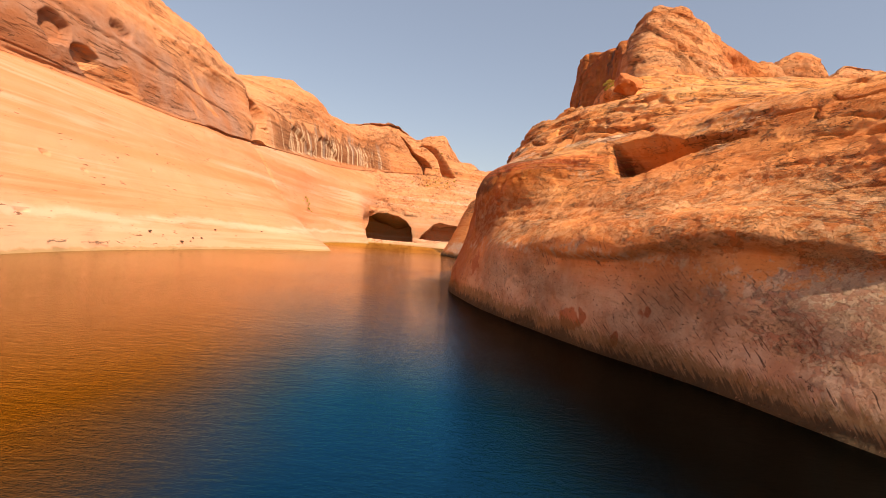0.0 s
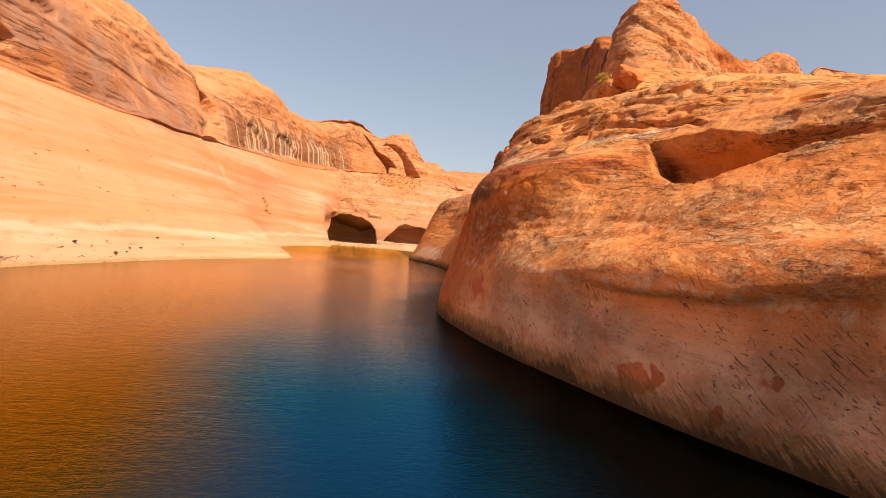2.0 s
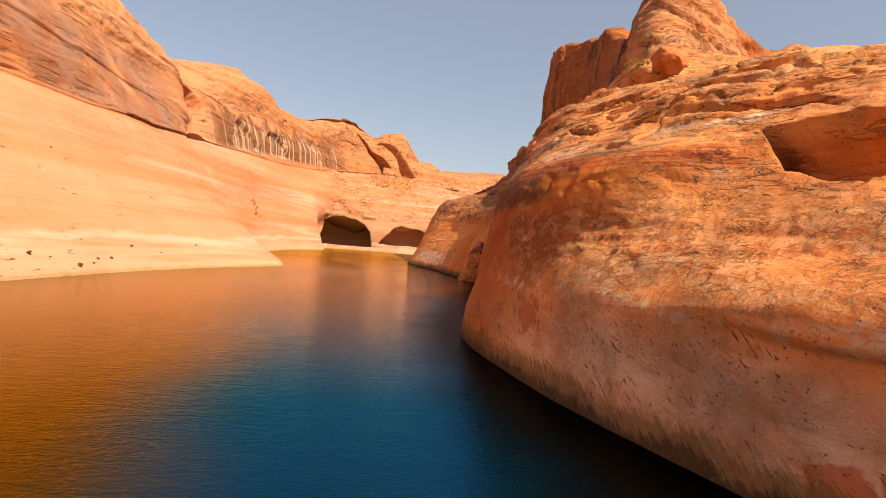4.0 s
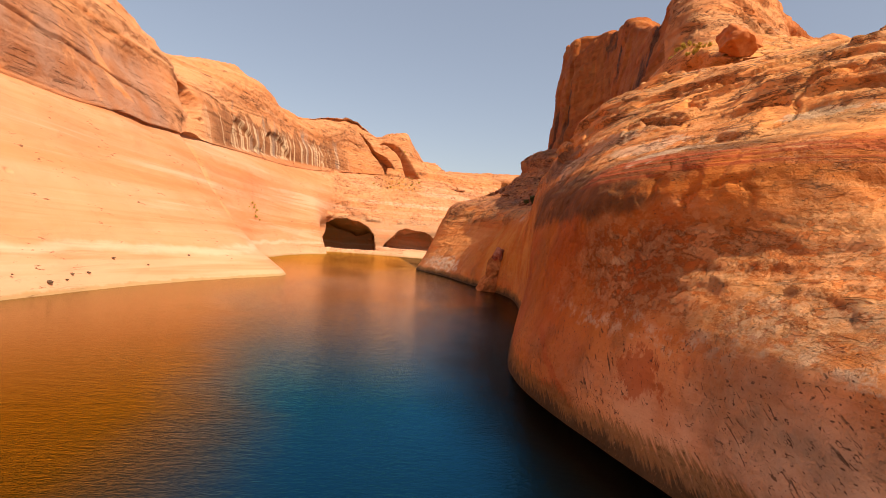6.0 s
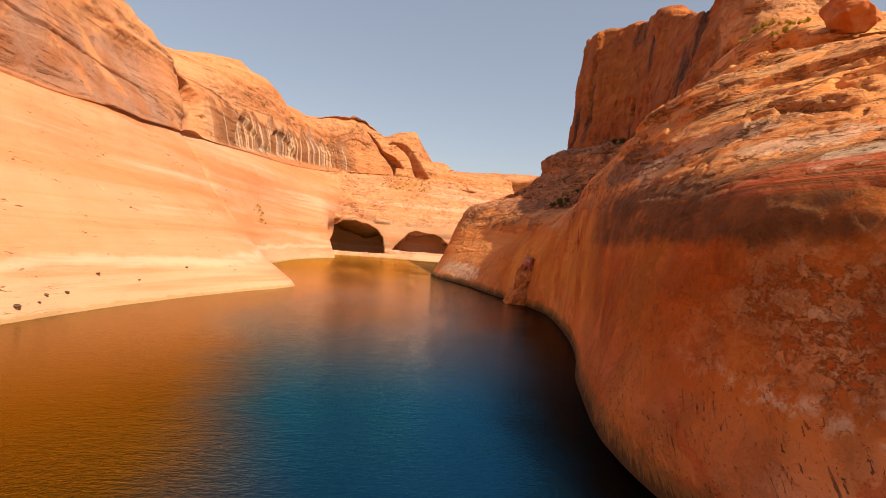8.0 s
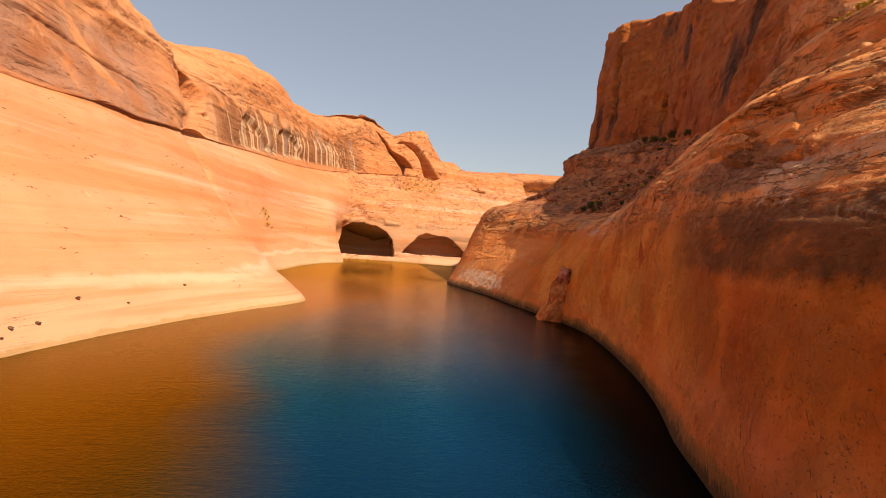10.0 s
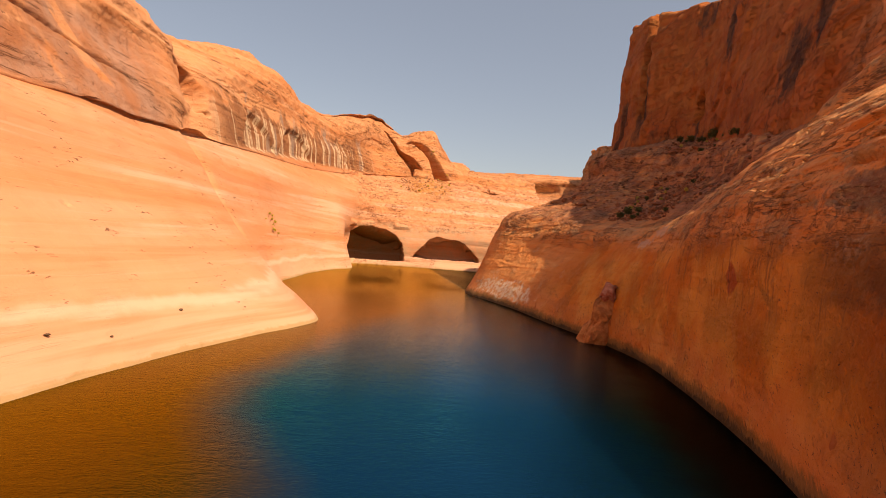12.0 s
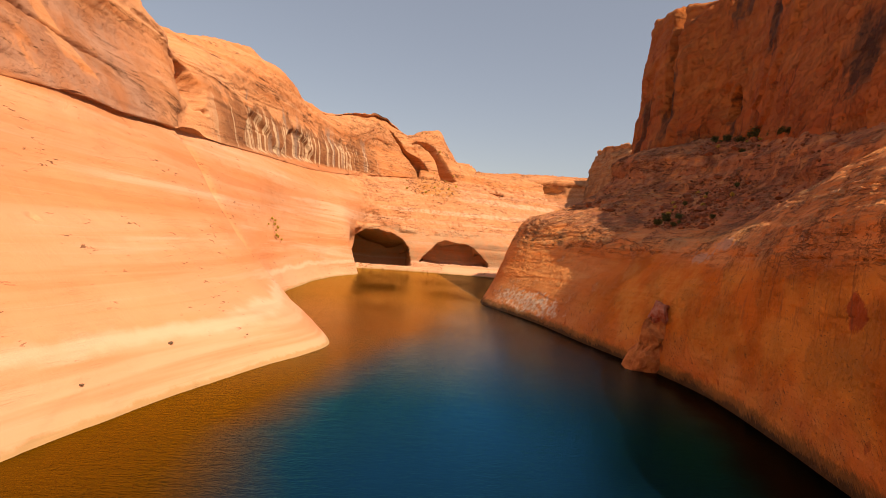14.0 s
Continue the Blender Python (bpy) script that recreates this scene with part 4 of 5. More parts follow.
LEFT = [
    contour([(x + 3, y - 2) for x, y in left_shore], -5),
    contour(left_shore, 0),
    inland([3.5, 3.5, 3, 2.6, 2.4, 2.2, 2.4, 3.2, 4.4, 5.6, 5, 3, 1.8, 2.4, 1.8, 1.6], 4, [(-43, 323), (-38, 346), (-14, 350), (8, 350), (28, 348), (64, 344)]),
    inland([8, 8, 6.5, 5.6, 5.6, 5.7, 6.4, 9, 12.3, 13.6, 11, 6.6, 4, 4.5, 3, 3], 8, [(-44, 325), (-38, 347), (-14, 350), (8, 350.5), (29, 348), (65, 346)]),
    inland([13, 12.5, 10.5, 9.6, 10, 10.7, 12.1, 16, 19.5, 21, 17.6, 11.4, 6.6, 6.5, 4.6, 4.4], 13, [(-45, 327), (-39, 348), (-14, 350), (8, 351), (30, 348), (66, 348)]),
    inland([19, 18.5, 16.5, 15, 16.2, 17.6, 20.5, 25.5, 28.8, 29.2, 25, 17, 10, 9, 7, 6.5], 20, [(-43, 326), (-37, 347.6), (-14, 352.4), (8, 353.6), (31, 352), (68, 355)]),


    contour([(-70, -60), (-70.5, 0), (-71, 60), (-70.3, 80), (-69, 95), (-68, 110), (-67, 125), (-65.7, 140), (-64.2, 150), (-63.2, 158), (-62.3, 170),
             (-62.3, 190), (-61.5, 215), (-60, 250), (-55.5, 280), (-51, 305), (-44, 333), (-34, 354), (-15, 365), (6, 373), (34, 385), (80, 400)],
            [27, 27, 27, 27, 27, 27, 27, 27, 27, 27, 27, 28, 29, 31, 33, 34, 35, 36, 37, 38, 38, 38]),
    contour([(-79, -60), (-80, 0), (-78.5, 60), (-76.5, 80), (-75, 95), (-73, 110), (-71, 125), (-69, 140), (-67, 150), (-66, 158), (-65.8, 170),
             (-67, 190), (-66, 215), (-64, 250), (-60, 280), (-56, 305), (-49, 338), (-42, 364), (-24, 394), (0, 402), (34, 430), (80, 450)],
            [31, 31, 31, 31, 31, 31, 31, 31, 31.5, 31.8, 32, 34, 35.5, 38, 39.5, 41, 44, 47, 51, 52, 50, 48]),
    contour([(-79.2, -60), (-80.2, 0), (-78.7, 60), (-76.7, 80), (-75.1, 95), (-73.1, 110), (-71.1, 125), (-69.1, 140), (-67.2, 150), (-66.2, 158), (-66, 170),
             (-66.8, 190), (-66.2, 215), (-64.2, 250), (-60.2, 280), (-56.2, 305), (-49.2, 338.2), (-42.2, 364.2), (-24.2, 394.3), (0, 402.4), (34, 430.5), (80, 450.5)],
            [32.5, 32.5, 32.5, 32.5, 32.5, 32.5, 32.5, 32.5, 33, 33.3, 33.6, 35.5, 37, 39.5, 41, 42.5, 45.5, 48.5, 52.5, 53, 51, 49]),
    contour([(-84, -60), (-83, 0), (-81, 60), (-78.5, 80), (-76.5, 95), (-74.5, 110), (-73, 125), (-72.5, 140), (-72.5, 150), (-73, 158), (-73, 170),
             (-72, 190), (-71, 215), (-69, 250), (-64, 280), (-60, 305), (-53, 338), (-45, 365), (-26, 397), (-1, 408), (34, 438), (80, 458)],
            [48, 48, 47, 46.5, 46, 46, 45.5, 45, 45, 45, 45.5, 49, 50, 54, 57, 58, 59, 62, 66, 68, 58, 55]),
    contour([(-112, -60), (-110, 0), (-108, 60), (-104, 80), (-100, 95), (-95, 110), (-91, 125), (-86.5, 140), (-83, 150), (-81.5, 158), (-80, 170),
             (-79.5, 190), (-79, 208), (-77, 245), (-71.5, 280), (-68, 303), (-61, 335), (-52, 362), (-30, 402), (-9, 419), (14, 442), (80, 490)],
            [92, 92, 92, 91, 88, 84, 79, 73, 69, 67, 65.5, 63.5, 63, 71, 74, 72, 72.5, 78, 82, 84.5, 64, 68]),
    contour([(-170, -60), (-170, 0), (-165, 60), (-160, 80), (-155, 95), (-150, 110), (-145, 125), (-140, 140), (-138, 150), (-136, 158), (-134, 170),
             (-132, 190), (-130, 215), (-126, 255), (-120, 300), (-114, 330), (-100, 365), (-84, 395), (-56, 440), (-24, 480), (20, 520), (90, 560)],
            [104, 104, 104, 103, 100, 95, 89, 82, 77, 73, 70, 67, 66, 73, 76, 74, 74, 79, 82, 82, 62, 68]),
    contour([(x - 380, y * 1.3 + 60) for x, y in left_shore], 60),
    contour([(x - 470, y * 1.3 + 80) for x, y in left_shore], -6),
]
along_left = [0.25, 0.3, 0.8, 1, 1, 1, 1, 1, 1, 1, 1, 0.8, 0.7, 0.7, 0.7, 0.8, 0.8, 0.9, 0.9, 0.9, 0.7, 0.4]
up_left = [0.3, 1, 1, 1, 1, 0.9, 0.8, 1.1, 1.3, 0.9, 0.6, 0.1, 0.01, 0.01]


def cave_relief(p, n):
    """The left wall's relief, with two arched caves sunk into the end of the bay."""
    x, y, z = p.T
    d = left_relief(p, n)
    wob = 1.0 * fbm(p, 4, 3, 0.5, 131)
    caves = (([-44, -42.5, -38, -33, -26, -20, -16.5, -14.5], [2, 16, 19, 19.6, 18.6, 16, 12, 3], 3.0, 30.0),
             ([-10.5, -7, -2, 2, 9, 15, 20, 24, 26], [5, 9.5, 15.0, 16.8, 16, 14.6, 11, 6.5, 2], 5.2, 14.0))
    for xs, tops, floor, deep in caves:
        arch = np.interp(x, xs, tops, left=-9, right=-9) + wob * 0.8
        d -= deep * smooth(arch - z, 0.0, 0.9) * smooth(z, floor - 0.5 + 0.4 * wob, floor + 0.3 + 0.4 * wob) * (y > 334)
    brow = (y > 330) * (x > -46) * smooth(x, 4, -4) * smooth(fbm(p, 9, 2, 0.5, 134), -0.25, 0.15)
    d += brow * 1.8 * smooth(z, 18.8, 19.6) * smooth(z, 22.5, 20.5) * (0.6 + 0.6 * fbm(p, 6, 3, 0.5, 133))
    return d


def left_rim(p):
    """The stepped skyline: a sag past the near cliff, and knobs and a notch at the fins."""
    x, y, z = p.T
    side = np.interp(y, [120, 150, 165, 180, 192, 215, 232, 255, 270, 300, 345, 370], [-2, -3.5, -2.5, -3.2, -4.2, -4.6, -4.6, -1.6, 0.6, -1.5, -2.0, 0])
    head = np.interp(x, [-48, -40, -34, -27, -21, -17, -13, -4, 0, 3, 8, 14, 21, 30, 36, 48, 60], [-0.5, 2.6, 1.6, -2.0, -5.6, -5.0, -3.0, 1.6, 2.4, 0.5, -4.0, -6.5, -1.0, 4.5, 3.0, 0.0, -2.0])
    near = smooth(y, 378, 366)
    rough = 1.3 * fbm(p, 9, 4, 0.6, 141, (1, 1, 0.3)) + 0.35 * fbm(p, 2.5, 3, 0.6, 142)
    return near * side * smooth(z, 50, 62) * (x < -40) + (1 - near) * head * smooth(z, 58, 80) + rough * smooth(z - 0.05 * (y - 165), 57, 62)


left_wall, left_verts = landform("cliff_left_wall", LEFT, 1000, 420, PEACH, cave_relief, along_left, up_left, False, settle=left_rim)
tagged(left_wall, "pale peach sandstone canyon wall with varnished upper cliff and caves", "cliff", kind="structure")

# ---- the butte above the headland ----
foot = [(150, 205), (112, 170), (88, 145), (68, 131), (52, 118), (43, 115), (39.5, 121), (41, 133), (45, 149), (49.5, 166), (56.5, 188), (60, 214), (57, 228), (55.5, 238), (57, 252), (61, 266), (85, 282), (150, 290)]
centre = Vector((105, 205, 0))


def drawn_in(k):
    return [(x + (centre.x - x) * k, y + (centre.y - y) * k) for x, y in foot]


rim = [(150, 208), (112, 174), (89, 149), (71, 138), (58, 132), (50, 134), (46.5, 138), (46, 143), (48.5, 153), (53, 168), (60, 190), (64, 214), (62.5, 228), (61, 240), (62, 254), (65, 264), (87, 278), (150, 284)]
rim_z = [64, 62, 61.5, 63, 66, 68.5, 66, 61, 64, 70, 80, 88, 90.5, 93, 97, 99, 100, 98]
mid = [(fx * 0.45 + rx * 0.55, fy * 0.45 + ry * 0.55) for (fx, fy), (rx, ry) in zip(foot, rim)]
BUTTE = [
    contour([(x - 2, y - 2) for x, y in foot], 26),
    contour(foot, [44, 43, 42, 41, 41, 41, 40, 40, 41, 43, 45, 46, 46, 47, 46, 44, 42, 42]),
    contour(mid, [z * 0.55 + 20 for z in rim_z]),
    contour([(x * 0.94 + fx * 0.06, y * 0.94 + fy * 0.06) for (x, y), (fx, fy) in zip(rim, foot)], [z - 3.5 for z in rim_z]),
    contour([(x * 0.97 + 105 * 0.03, y * 0.97 + 205 * 0.03) for x, y in rim], rim_z),
    contour([(x * 0.75 + 105 * 0.25, y * 0.75 + 205 * 0.25) for x, y in rim], [z * 0.9 + 8 for z in rim_z]),
    contour([(x * 0.1 + 115 * 0.9, y * 0.1 + 225 * 0.9) for x, y in rim], 88),
]
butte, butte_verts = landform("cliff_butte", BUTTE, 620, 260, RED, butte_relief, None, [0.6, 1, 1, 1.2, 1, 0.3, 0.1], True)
tagged(butte, "tall red sandstone butte with shaded sheer wall", "cliff", kind="structure")

# ---- the ridge with two knobs behind the headland ----
rx = [92, 102, 108, 114, 119, 123, 125, 129, 132, 140, 150, 165, 200, 260]
knob = [66, 69, 74, 75.5, 75.5, 74, 71.5, 75, 76.5, 76.5, 76, 73, 70, 62]
RIDGE = [
    contour([(x, 120 + 0.2 * (x - 90)) for x in rx], 26),
    contour([(x, 150 + 0.2 * (x - 90)) for x in rx], 50),
    contour([(x, 168 + 0.2 * (x - 90)) for x in rx], [62, 63, 64, 64, 64, 65, 66, 66, 66, 66, 66, 64, 60, 54]),
    contour([(x, 167 + 0.2 * (x - 90)) for x in rx], [k - 5 for k in knob]),
    contour([(x, 168.5 + 0.2 * (x - 90)) for x in rx], [k - 0.8 for k in knob]),
    contour([(x, 176 + 0.2 * (x - 90)) for x in rx], knob),
    contour([(x, 230 + 0.2 * (x - 90)) for x in rx], 60),
]
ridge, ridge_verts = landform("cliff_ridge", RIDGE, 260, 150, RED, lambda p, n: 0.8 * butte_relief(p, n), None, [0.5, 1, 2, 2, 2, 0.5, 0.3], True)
tagged(ridge, "bare sandstone ridge with two rounded knobs on top", "cliff", kind="structure")

# ---- the distant mesa across the end of the canyon ----
MESA = [
    contour([(-60, 560), (20, 600), (70, 640), (120, 630), (180, 600), (260, 560), (340, 520)], -6),
    contour([(-60, 590), (30, 640), (80, 672), (130, 665), (190, 640), (260, 600), (340, 560)], [55, 55, 54, 55, 60, 60, 60]),
    contour([(-60, 600), (30, 655), (85, 690), (135, 690), (190, 665), (262, 620), (345, 575)], [75, 75, 74, 76, 84, 84, 84]),
    contour([(-60, 615), (30, 670), (85, 700), (135, 702), (192, 690), (265, 640), (350, 590)], [88, 88, 92, 99, 101, 101, 100]),
    contour([(-60, 900), (30, 900), (85, 900), (135, 900), (192, 900), (265, 900), (350, 900)], 108),
    contour([(-60, 1300), (30, 1300), (85, 1300), (135, 1300), (192, 1300), (265, 1300), (350, 1300)], -6),
]
mesa, mesa_verts = landform("cliff_mesa", MESA, 300, 130, PEACH, butte_relief, None, [1, 1, 1, 0.6, 0.1, 0.1], True)
tagged(mesa, "distant layered sandstone mesa in hazy sun", "cliff", kind="structure")


# ---- a far butte, half hidden ----
FAR = [
    contour([(173, 680), (171, 640), (175, 590), (183, 545), (213, 500)], 20),
    contour([(179, 680), (178, 640), (181, 590), (189, 545), (218, 502)], [79, 79, 78, 76, 70]),
    contour([(189, 680), (188, 640), (190, 590), (196, 545), (223, 505)], [112, 112, 108, 104, 96]),
    contour([(197, 680), (196, 640), (198, 590), (203, 546), (227, 508)], [128, 127, 121, 114, 104]),
    contour([(203, 680), (203, 640), (205, 590), (210, 550), (231, 514)], [129, 128, 122, 114, 104]),
    contour([(273, 690), (273, 650), (273, 600), (273, 570), (273, 540)], 60),
]
far_butte, far_verts = landform("cliff_far_butte", FAR, 90, 90, RED, lambda p, n: 1.4 * butte_relief(p, n), None, None, True)
tagged(far_butte, "far red sandstone crag beyond the butte", "cliff", kind="structure")


# ---- water and lake bed ----
def sheet(name, half, z, material, label):
    me = bpy.data.meshes.new(name)
    me.from_pydata([(-half, -half, z), (half, -half, z), (half, half, z), (-half, half, z)], [], [(0, 1, 2, 3)])
    me.materials.append(material)
    return tagged(new(name, me), label, name, kind="structure")


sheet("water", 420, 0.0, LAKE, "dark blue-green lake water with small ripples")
sheet("ground", 3000, -6.5, GRAVEL, "sandy lake bed and desert floor")


# ---- loose things ----
def mesh_of(name, bm, material, flat=True):
    me = bpy.data.meshes.new(name)
    bm.to_mesh(me)
    bm.free()
    for f in me.polygons:
        f.use_smooth = not flat
    me.materials.append(material)
    return me


def part(name, bm, material, parent, label="", flat=True):
    ob = new(name, mesh_of(name, bm, material, flat))
    ob.parent = parent
    return tagged(ob, label)


def stone_bm(seed, detail=3, flatness=0.7, cuts=7):
    """A broken block: a ball cut back by random planes, then roughened."""
    rng = random.Random(seed)
    bm = bmesh.new()
    bmesh.ops.create_icosphere(bm, subdivisions=detail, radius=1.0)
    planes = [(Vector((rng.uniform(-1, 1), rng.uniform(-1, 1), rng.uniform(-0.8, 1))).normalized(), rng.uniform(0.55, 0.85)) for _ in range(cuts)]
    for v in bm.verts:
        c = v.co.copy()
        for nrm, off in planes:
            over = c.dot(nrm) - off
            if over > 0:
                c -= nrm * over * 0.92
        c += c.normalized() * 0.07 * noise.noise(c * 3.1 + Vector((seed, 0, 0)))
        c.z *= flatness
        v.co = c
    return bm


def near_ground(verts, x, y, reach=1.5):
    """The height of a landform at a place."""
    d = np.hypot(verts[:, 0] - x, verts[:, 1] - y)
    close = verts[d < reach]
    return float(close[:, 2].max()) if len(close) else float(verts[np.argmin(d), 2])


STONES = [mesh_of("boulder", stone_bm(i, 3, 0.75), TALUS) for i in range(5)]
DARK_STONES = [mesh_of("beach_stone", stone_bm(20 + i, 2, 0.6), DARKROCK) for i in range(3)]


def stone(name, meshes, i, at, size, label, group):
    ob = new(name, meshes[i % len(meshes)])
    rng = random.Random(1000 + i)
    ob.matrix_world = pose(*at, rng.uniform(-15, 15), rng.uniform(-15, 15), rng.uniform(0, 360)) @ Matrix.Diagonal((size * rng.uniform(0.8, 1.3), size, size * rng.uniform(0.7, 1.1), 1))
    return tagged(ob, label, "boulder", group)


# dark stones on the bleached left shore
for i, (x, y, z, r) in enumerate(((-47.3, 102.1, 1.5, 0.55), (-47.0, 105.0, 1.55, 0.28), (-47.2, 106.4, 2.2, 0.4), (-46.8, 109.4, 2.2, 0.42), (-42.1, 131.7, 4.2, 0.4),
                                  (-49.6, 94.8, 3.2, 0.45), (-46.5, 115.0, 4.0, 0.35), (-44.2, 121.0, 2.9, 0.22), (-48.6, 97.5, 2.6, 0.2), (-37.5, 141.5, 3.6, 0.2))):
    stone("beach_stone", DARK_STONES, i, (x + 0.2, y, z), 0.7 * r, "small dark stone lying on the bleached sandstone shore", "stones on the left shore")


def slab():
    """The tapered block that leans on the wall at the bend of the bay, with a loose cap on it."""
    root = tagged(new("fallen_slab"), "tapered red sandstone slab leaning at the waterline", "boulder")
    root.matrix_world = pose(15.3, 152.6, 0, 0, 0, -26)
    for name, base, top, lean, z0, z1, seed in (("slab", (3.9, 2.4), (1.5, 1.0), 2.2, -2.0, 7.2, 3), ("cap_block", (1.75, 1.3), (1.2, 0.9), 0.5, 7.0, 9.6, 9)):
        bm = bmesh.new()
        bmesh.ops.create_cube(bm, size=2.0)
        bmesh.ops.subdivide_edges(bm, edges=bm.edges[:], cuts=13, use_grid_fill=True)
        off = 0.0 if name == "slab" else 1.9
        for v in bm.verts:
            k = (v.co.z + 1) / 2
            w = [(base[a] + (top[a] - base[a]) * k ** 0.8) * (1 - 0.35 * max(0, 0.3 - k) / 0.3) for a in (0, 1)]
            edge = 1 - 0.26 * (abs(v.co.x * v.co.y) ** 2) - (0.30 * max(0, k - 0.75) * abs(v.co.x) ** 2)
            c = Vector((v.co.x * w[0] * edge + lean * k + off, v.co.y * w[1] * edge + 0.3 * k, z0 + (z1 - z0) * k))
            c += 0.85 * noise.noise_vector(c * 0.42 + Vector((seed, 0, 0))) + 0.30 * noise.noise_vector(c * 1.3)
            c.y += 0.28 * (1 if noise.noise(Vector((c.x * 0.9, 3.0, c.z * 0.25))) > 0.05 else 0)
            v.co = c
        part(name, bm, SLAB if name == "slab" else CAP, root, "red cap with a pale scar" if name == "cap_block" else "")
    return root


slab()

# the house-sized block on the shoulder of the headland
bm = stone_bm(77, 5, 0.85, 14)
for v in bm.verts:
    v.co += 0.10 * noise.noise_vector(v.co * 1.7) + 0.035 * noise.noise_vector(v.co * 6.0)
    v.co.z += 0.05 * math.floor(2.5 * noise.noise(v.co * 1.1 + Vector((9, 0, 0))) + 0.5)
block = new("boulder", mesh_of("boulder", bm, REDSTONE, False))
block.matrix_world = pose(31, 92.5, near_ground(right_verts, 31, 92.5) + 0.9, 6, -6, 30) @ Matrix.Diagonal((2.9, 2.7, 2.35, 1))
tagged(block, "house-sized rounded red boulder on the shoulder of the headland", "boulder")

# fallen blocks on the shaded slope under the butte
rng = random.Random(5)
slope = right_verts[(right_verts[:, 0] > 27) & (right_verts[:, 0] < 61) & (right_verts[:, 1] > 150) & (right_verts[:, 1] < 222) & (right_verts[:, 2] > 22) & (right_verts[:, 2] < 47)]
gully = [v for v in slope if abs((v[1] - 178) - 0.9 * (v[0] - 34)) < 11]
apron = [v for v in slope if v[2] > 25]
for i in range(90):
    x, y, z = rng.choice(gully if i % 3 else apron)
    r = 0.35 + 1.1 * rng.random() ** 3
    stone("boulder", STONES, i, (x, y, z + 0.1 * r), r, "broken red sandstone block on the talus slope", "blocks on the talus slope")


def scatter(name, places, size, material, label, seed, spread=0.6):
    """Many small broken stones in one mesh."""
    r = random.Random(seed)
    kinds = []
    for k in range(4):
        bm = stone_bm(300 + k, 1, 0.7, 5)
        bm.verts.ensure_lookup_table()
        kinds.append((np.array([v.co[:] for v in bm.verts]), [[v.index for v in f.verts] for f in bm.faces]))
        bm.free()
    verts, faces, base = [], [], 0
    for p in places:
        v, f = r.choice(kinds)
        s = size * (0.35 + 1.3 * r.random() ** 2.5)
        a = r.uniform(0, 6.28)
        rot = np.array([[math.cos(a), -math.sin(a), 0], [math.sin(a), math.cos(a), 0], [0, 0, 1]])
        verts.append((v * s) @ rot.T + np.array(p) + np.array([r.uniform(-spread, spread), r.uniform(-spread, spread), 0]))
        faces += [[i + base for i in q] for q in f]
        base += len(v)
    me = bpy.data.meshes.new(name)
    me.from_pydata(np.concatenate(verts).tolist(), [], faces)
    me.materials.append(material)
    return tagged(new(name, me), label, "rubble", kind="stuff")


scatter("talus_rubble", [rng.choice(gully if k % 3 else apron) for k in range(2200)], 0.29, TALUS, "broken sandstone rubble on the shaded slope", 6)
beach = left_verts[(left_verts[:, 0] > -40) & (left_verts[:, 0] < 2) & (left_verts[:, 1] > 335) & (left_verts[:, 1] < 356) & (left_verts[:, 2] > 0) & (left_verts[:, 2] < 4.6)].tolist()
scatter("beach_rubble", [rng.choice(beach) for _ in range(900)], 0.24, BOULDER, "reddish stones on the pale beach before the caves", 7)
under = left_verts[(left_verts[:, 0] > -20) & (left_verts[:, 0] < 12) & (left_verts[:, 1] > 360) & (left_verts[:, 2] > 41) & (left_verts[:, 2] < 53)].tolist()
scatter("cliff_rubble", [rng.choice(under) for _ in range(900)], 0.4, BOULDER, "orange rubble below the far fins", 8, 1.5)


# ---- plants ----
def shrub_kind(seed, foliage, tall, leaf):
    """A desert shrub: a few forking twigs and many small leaves."""
    r = random.Random(seed)
    root = new("shrub")
    twigs, leaves = bmesh.new(), bmesh.new()
    for _ in range(16):
        a, lean = r.uniform(0, 6.28), r.uniform(0.1, 0.95)
        way = Vector((math.cos(a) * lean, math.sin(a) * lean, 1)).normalized()
        size = tall * r.uniform(0.6, 1.1)
        tip = way * size
        side = way.cross(Vector((0, 0, 1)) if abs(way.z) < 0.95 else Vector((1, 0, 0))).normalized()
        up = way.cross(side)
        ring = [[twigs.verts.new(c + (side * math.cos(k * 2.094) + up * math.sin(k * 2.094)) * w) for k in range(3)] for c, w in ((Vector((0, 0, -0.1)), 0.035 * tall), (tip * 0.6, 0.02 * tall), (tip, 0.006 * tall))]
        for lo, hi in zip(ring[:-1], ring[1:]):
            for k in range(3):
                twigs.faces.new((lo[k], lo[(k + 1) % 3], hi[(k + 1) % 3], hi[k]))
        for _ in range(44):
            c = tip * r.uniform(0.35, 1.08) + Vector((r.gauss(0, 0.13), r.gauss(0, 0.13), r.gauss(0, 0.09))) * tall
            u = Vector((r.uniform(-1, 1), r.uniform(-1, 1), r.uniform(-0.4, 1))).normalized() * leaf
            w = u.cross(Vector((r.uniform(-1, 1), r.uniform(-1, 1), r.uniform(-1, 1)))).normalized() * leaf * 0.4
            leaves.faces.new([leaves.verts.new(q) for q in (c, c + u * 0.5 + w, c + u, c + u * 0.5 - w)])
    part("stem", twigs, STEM, root)
    part("foliage", leaves, foliage, root)
    return root


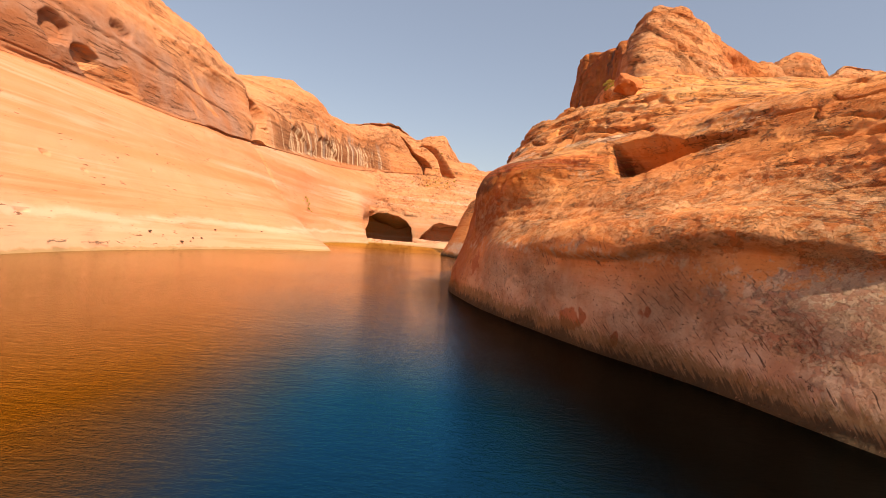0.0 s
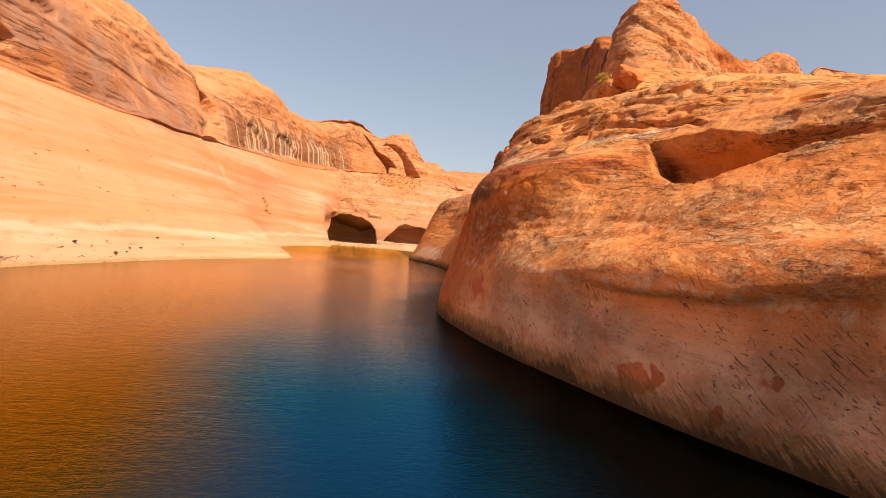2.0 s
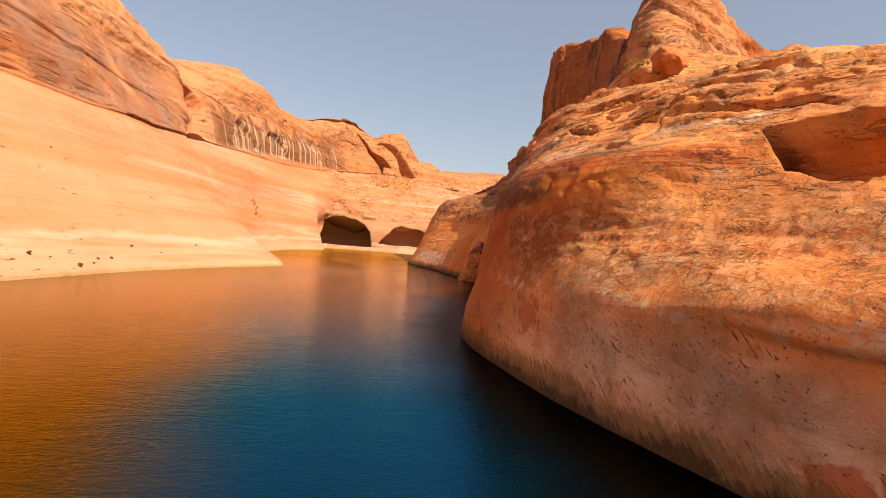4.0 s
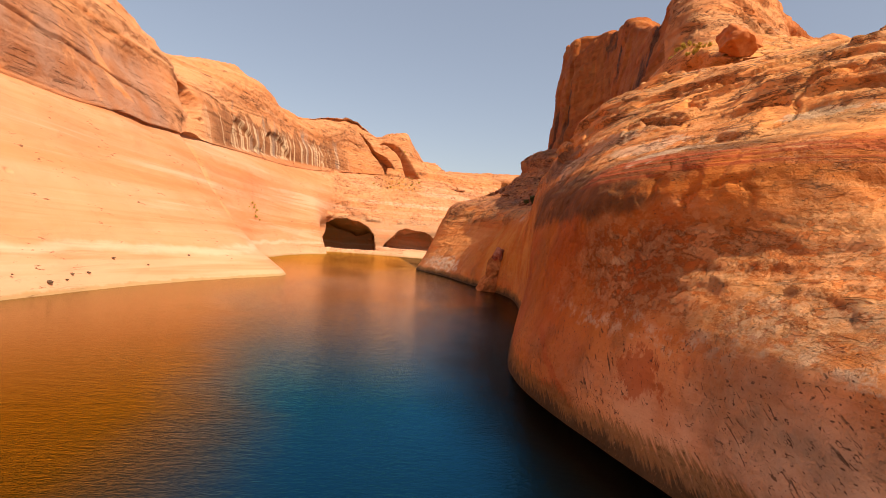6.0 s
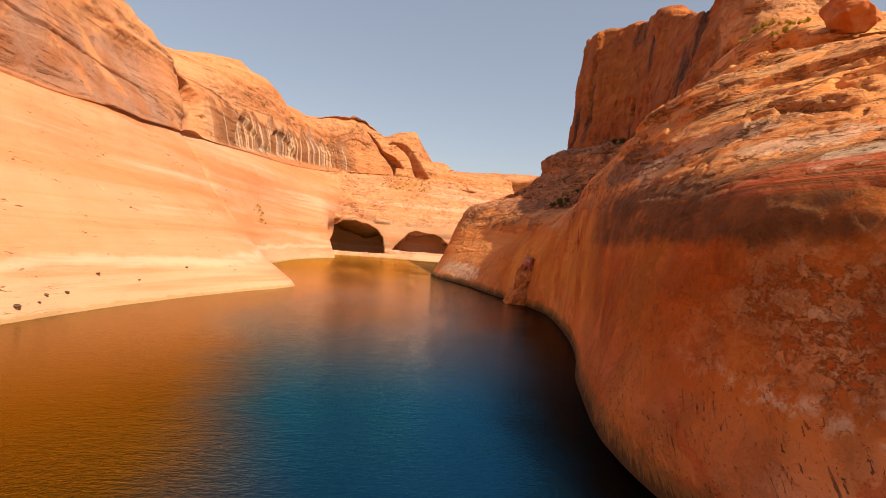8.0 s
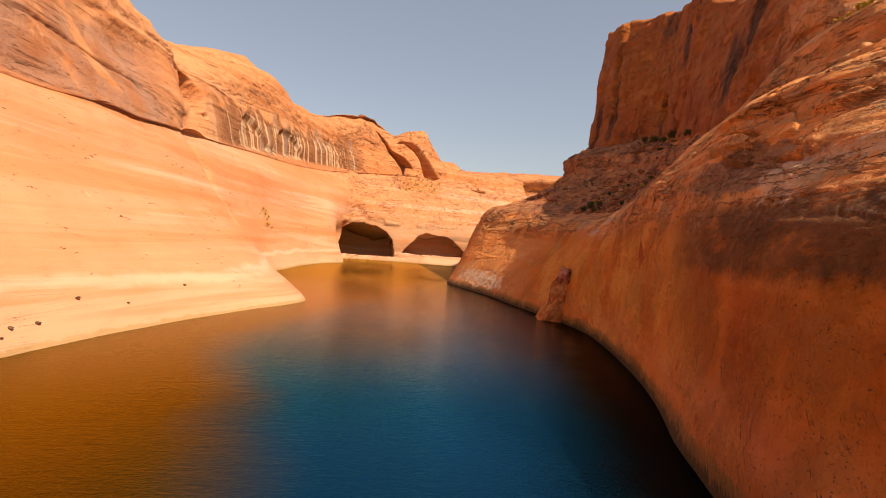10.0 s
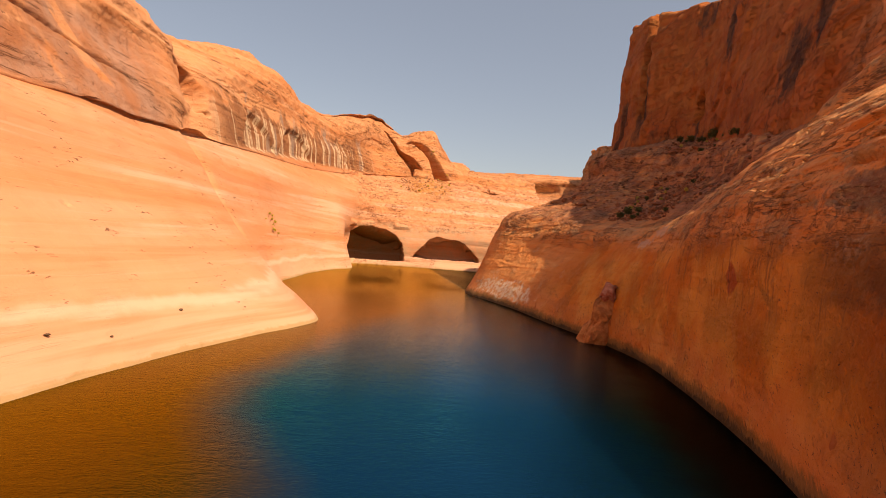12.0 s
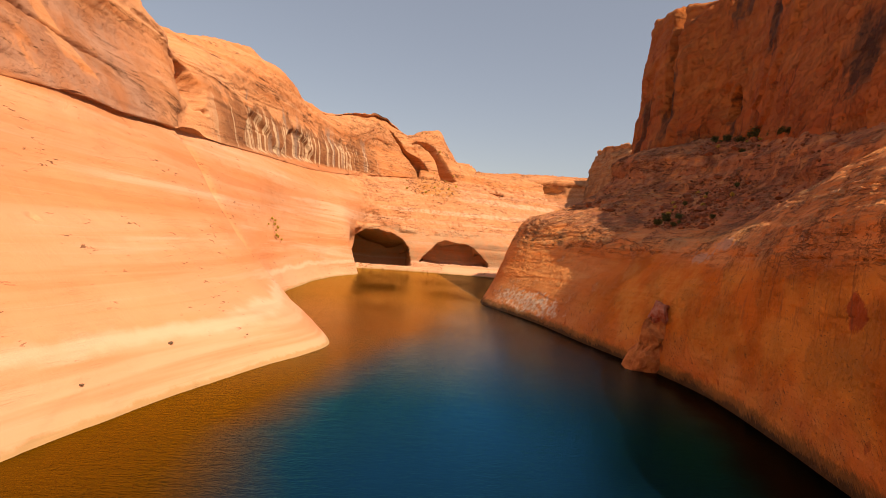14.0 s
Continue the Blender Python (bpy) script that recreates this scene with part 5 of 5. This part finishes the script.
GREEN = tagged(shrub_kind(1, LEAF, 0.9, 0.16), "small dark olive desert shrub rooted in a crack", "shrub", "desert shrubs")
DRY = tagged(shrub_kind(2, STRAW, 0.75, 0.2), "low yellow-green dry brush on a rock ledge", "shrub", "dry brush")
GREEN.matrix_basis = pose(53.2, 178.5, near_ground(right_verts, 53.2, 178.5) - 0.2) @ Matrix.Diagonal((1.6, 1.6, 1.4, 1))
DRY.matrix_basis = pose(30.5, 100.6, near_ground(right_verts, 30.5, 100.6, 0.6) - 0.1) @ Matrix.Diagonal((0.5, 0.5, 0.45, 1))


def plant(kind, verts, x, y, size):
    ob = copy_thing(kind, pose(x, y, near_ground(verts, x, y, 0.7) - 0.12 * size, 0, 0, rng.uniform(0, 360)))
    ob.scale = (size, size, size * rng.uniform(0.8, 1.1))
    return ob


for x, y, size in ((31.7, 181, 1.6), (30, 180.6, 1.4), (32.8, 178, 1.2), (52, 190, 1.2), (38, 186, 0.9), (58.5, 190, 3.2), (57.5, 192.5, 3.0), (58.8, 187, 3.0),
                   (58, 196, 2.0), (57, 199, 1.8), (56.5, 203, 1.6), (57.5, 189.5, 2.0), (55.5, 186, 1.6), (54, 180, 1.8), (52, 176, 1.4), (55, 206, 1.5)):
    plant(GREEN, right_verts, x, y, size)
for _ in range(44):
    k = rng.random()
    x, y = 29.0 + 4.0 * k + rng.uniform(-1.3, 1.3), 95 + 16 * k + rng.uniform(-2.0, 2.0)
    plant(DRY, right_verts, x, y, rng.uniform(0.3, 0.65))
for _ in range(24):
    x, y, z = rng.choice(gully)
    plant(rng.choice((DRY, GREEN)), right_verts, x, y, rng.uniform(0.5, 1.0))
for _ in range(14):
    x, y, z = rng.choice(under)
    plant(DRY, left_verts, x, y, rng.uniform(0.9, 1.6))
for _ in range(9):
    plant(DRY, left_verts, -56 + rng.uniform(-1, 1.5), 230.5 + rng.uniform(-6, 6), rng.uniform(0.5, 0.9))


# bleached brushwood stranded on the left shore
def driftwood(x, y, size, seed):
    r = random.Random(seed)
    root = tagged(new("driftwood"), "tangle of grey driftwood stranded at the water's edge", "driftwood", "driftwood on the left shore")
    root.location = (x, y, near_ground(left_verts, x, y, 0.8))
    for _ in range(16):
        a = r.uniform(0, 3.14)
        way = Vector((math.cos(a), math.sin(a), r.uniform(-0.1, 0.55))).normalized() * size * r.uniform(0.5, 1.3)
        c = Vector((r.gauss(0, 0.4), r.gauss(0, 0.9), r.uniform(0.0, 0.2))) * size
        bm = bmesh.new()
        bmesh.ops.create_cone(bm, cap_ends=True, segments=5, radius1=0.035 * size, radius2=0.01, depth=way.length,
                              matrix=Matrix.Translation(c) @ way.to_track_quat("Z", "Y").to_matrix().to_4x4())
        part("branch", bm, STEM, root)
    return root


driftwood(-49.6, 81.3, 1.3, 1)
driftwood(-50.2, 72.5, 1.0, 2)
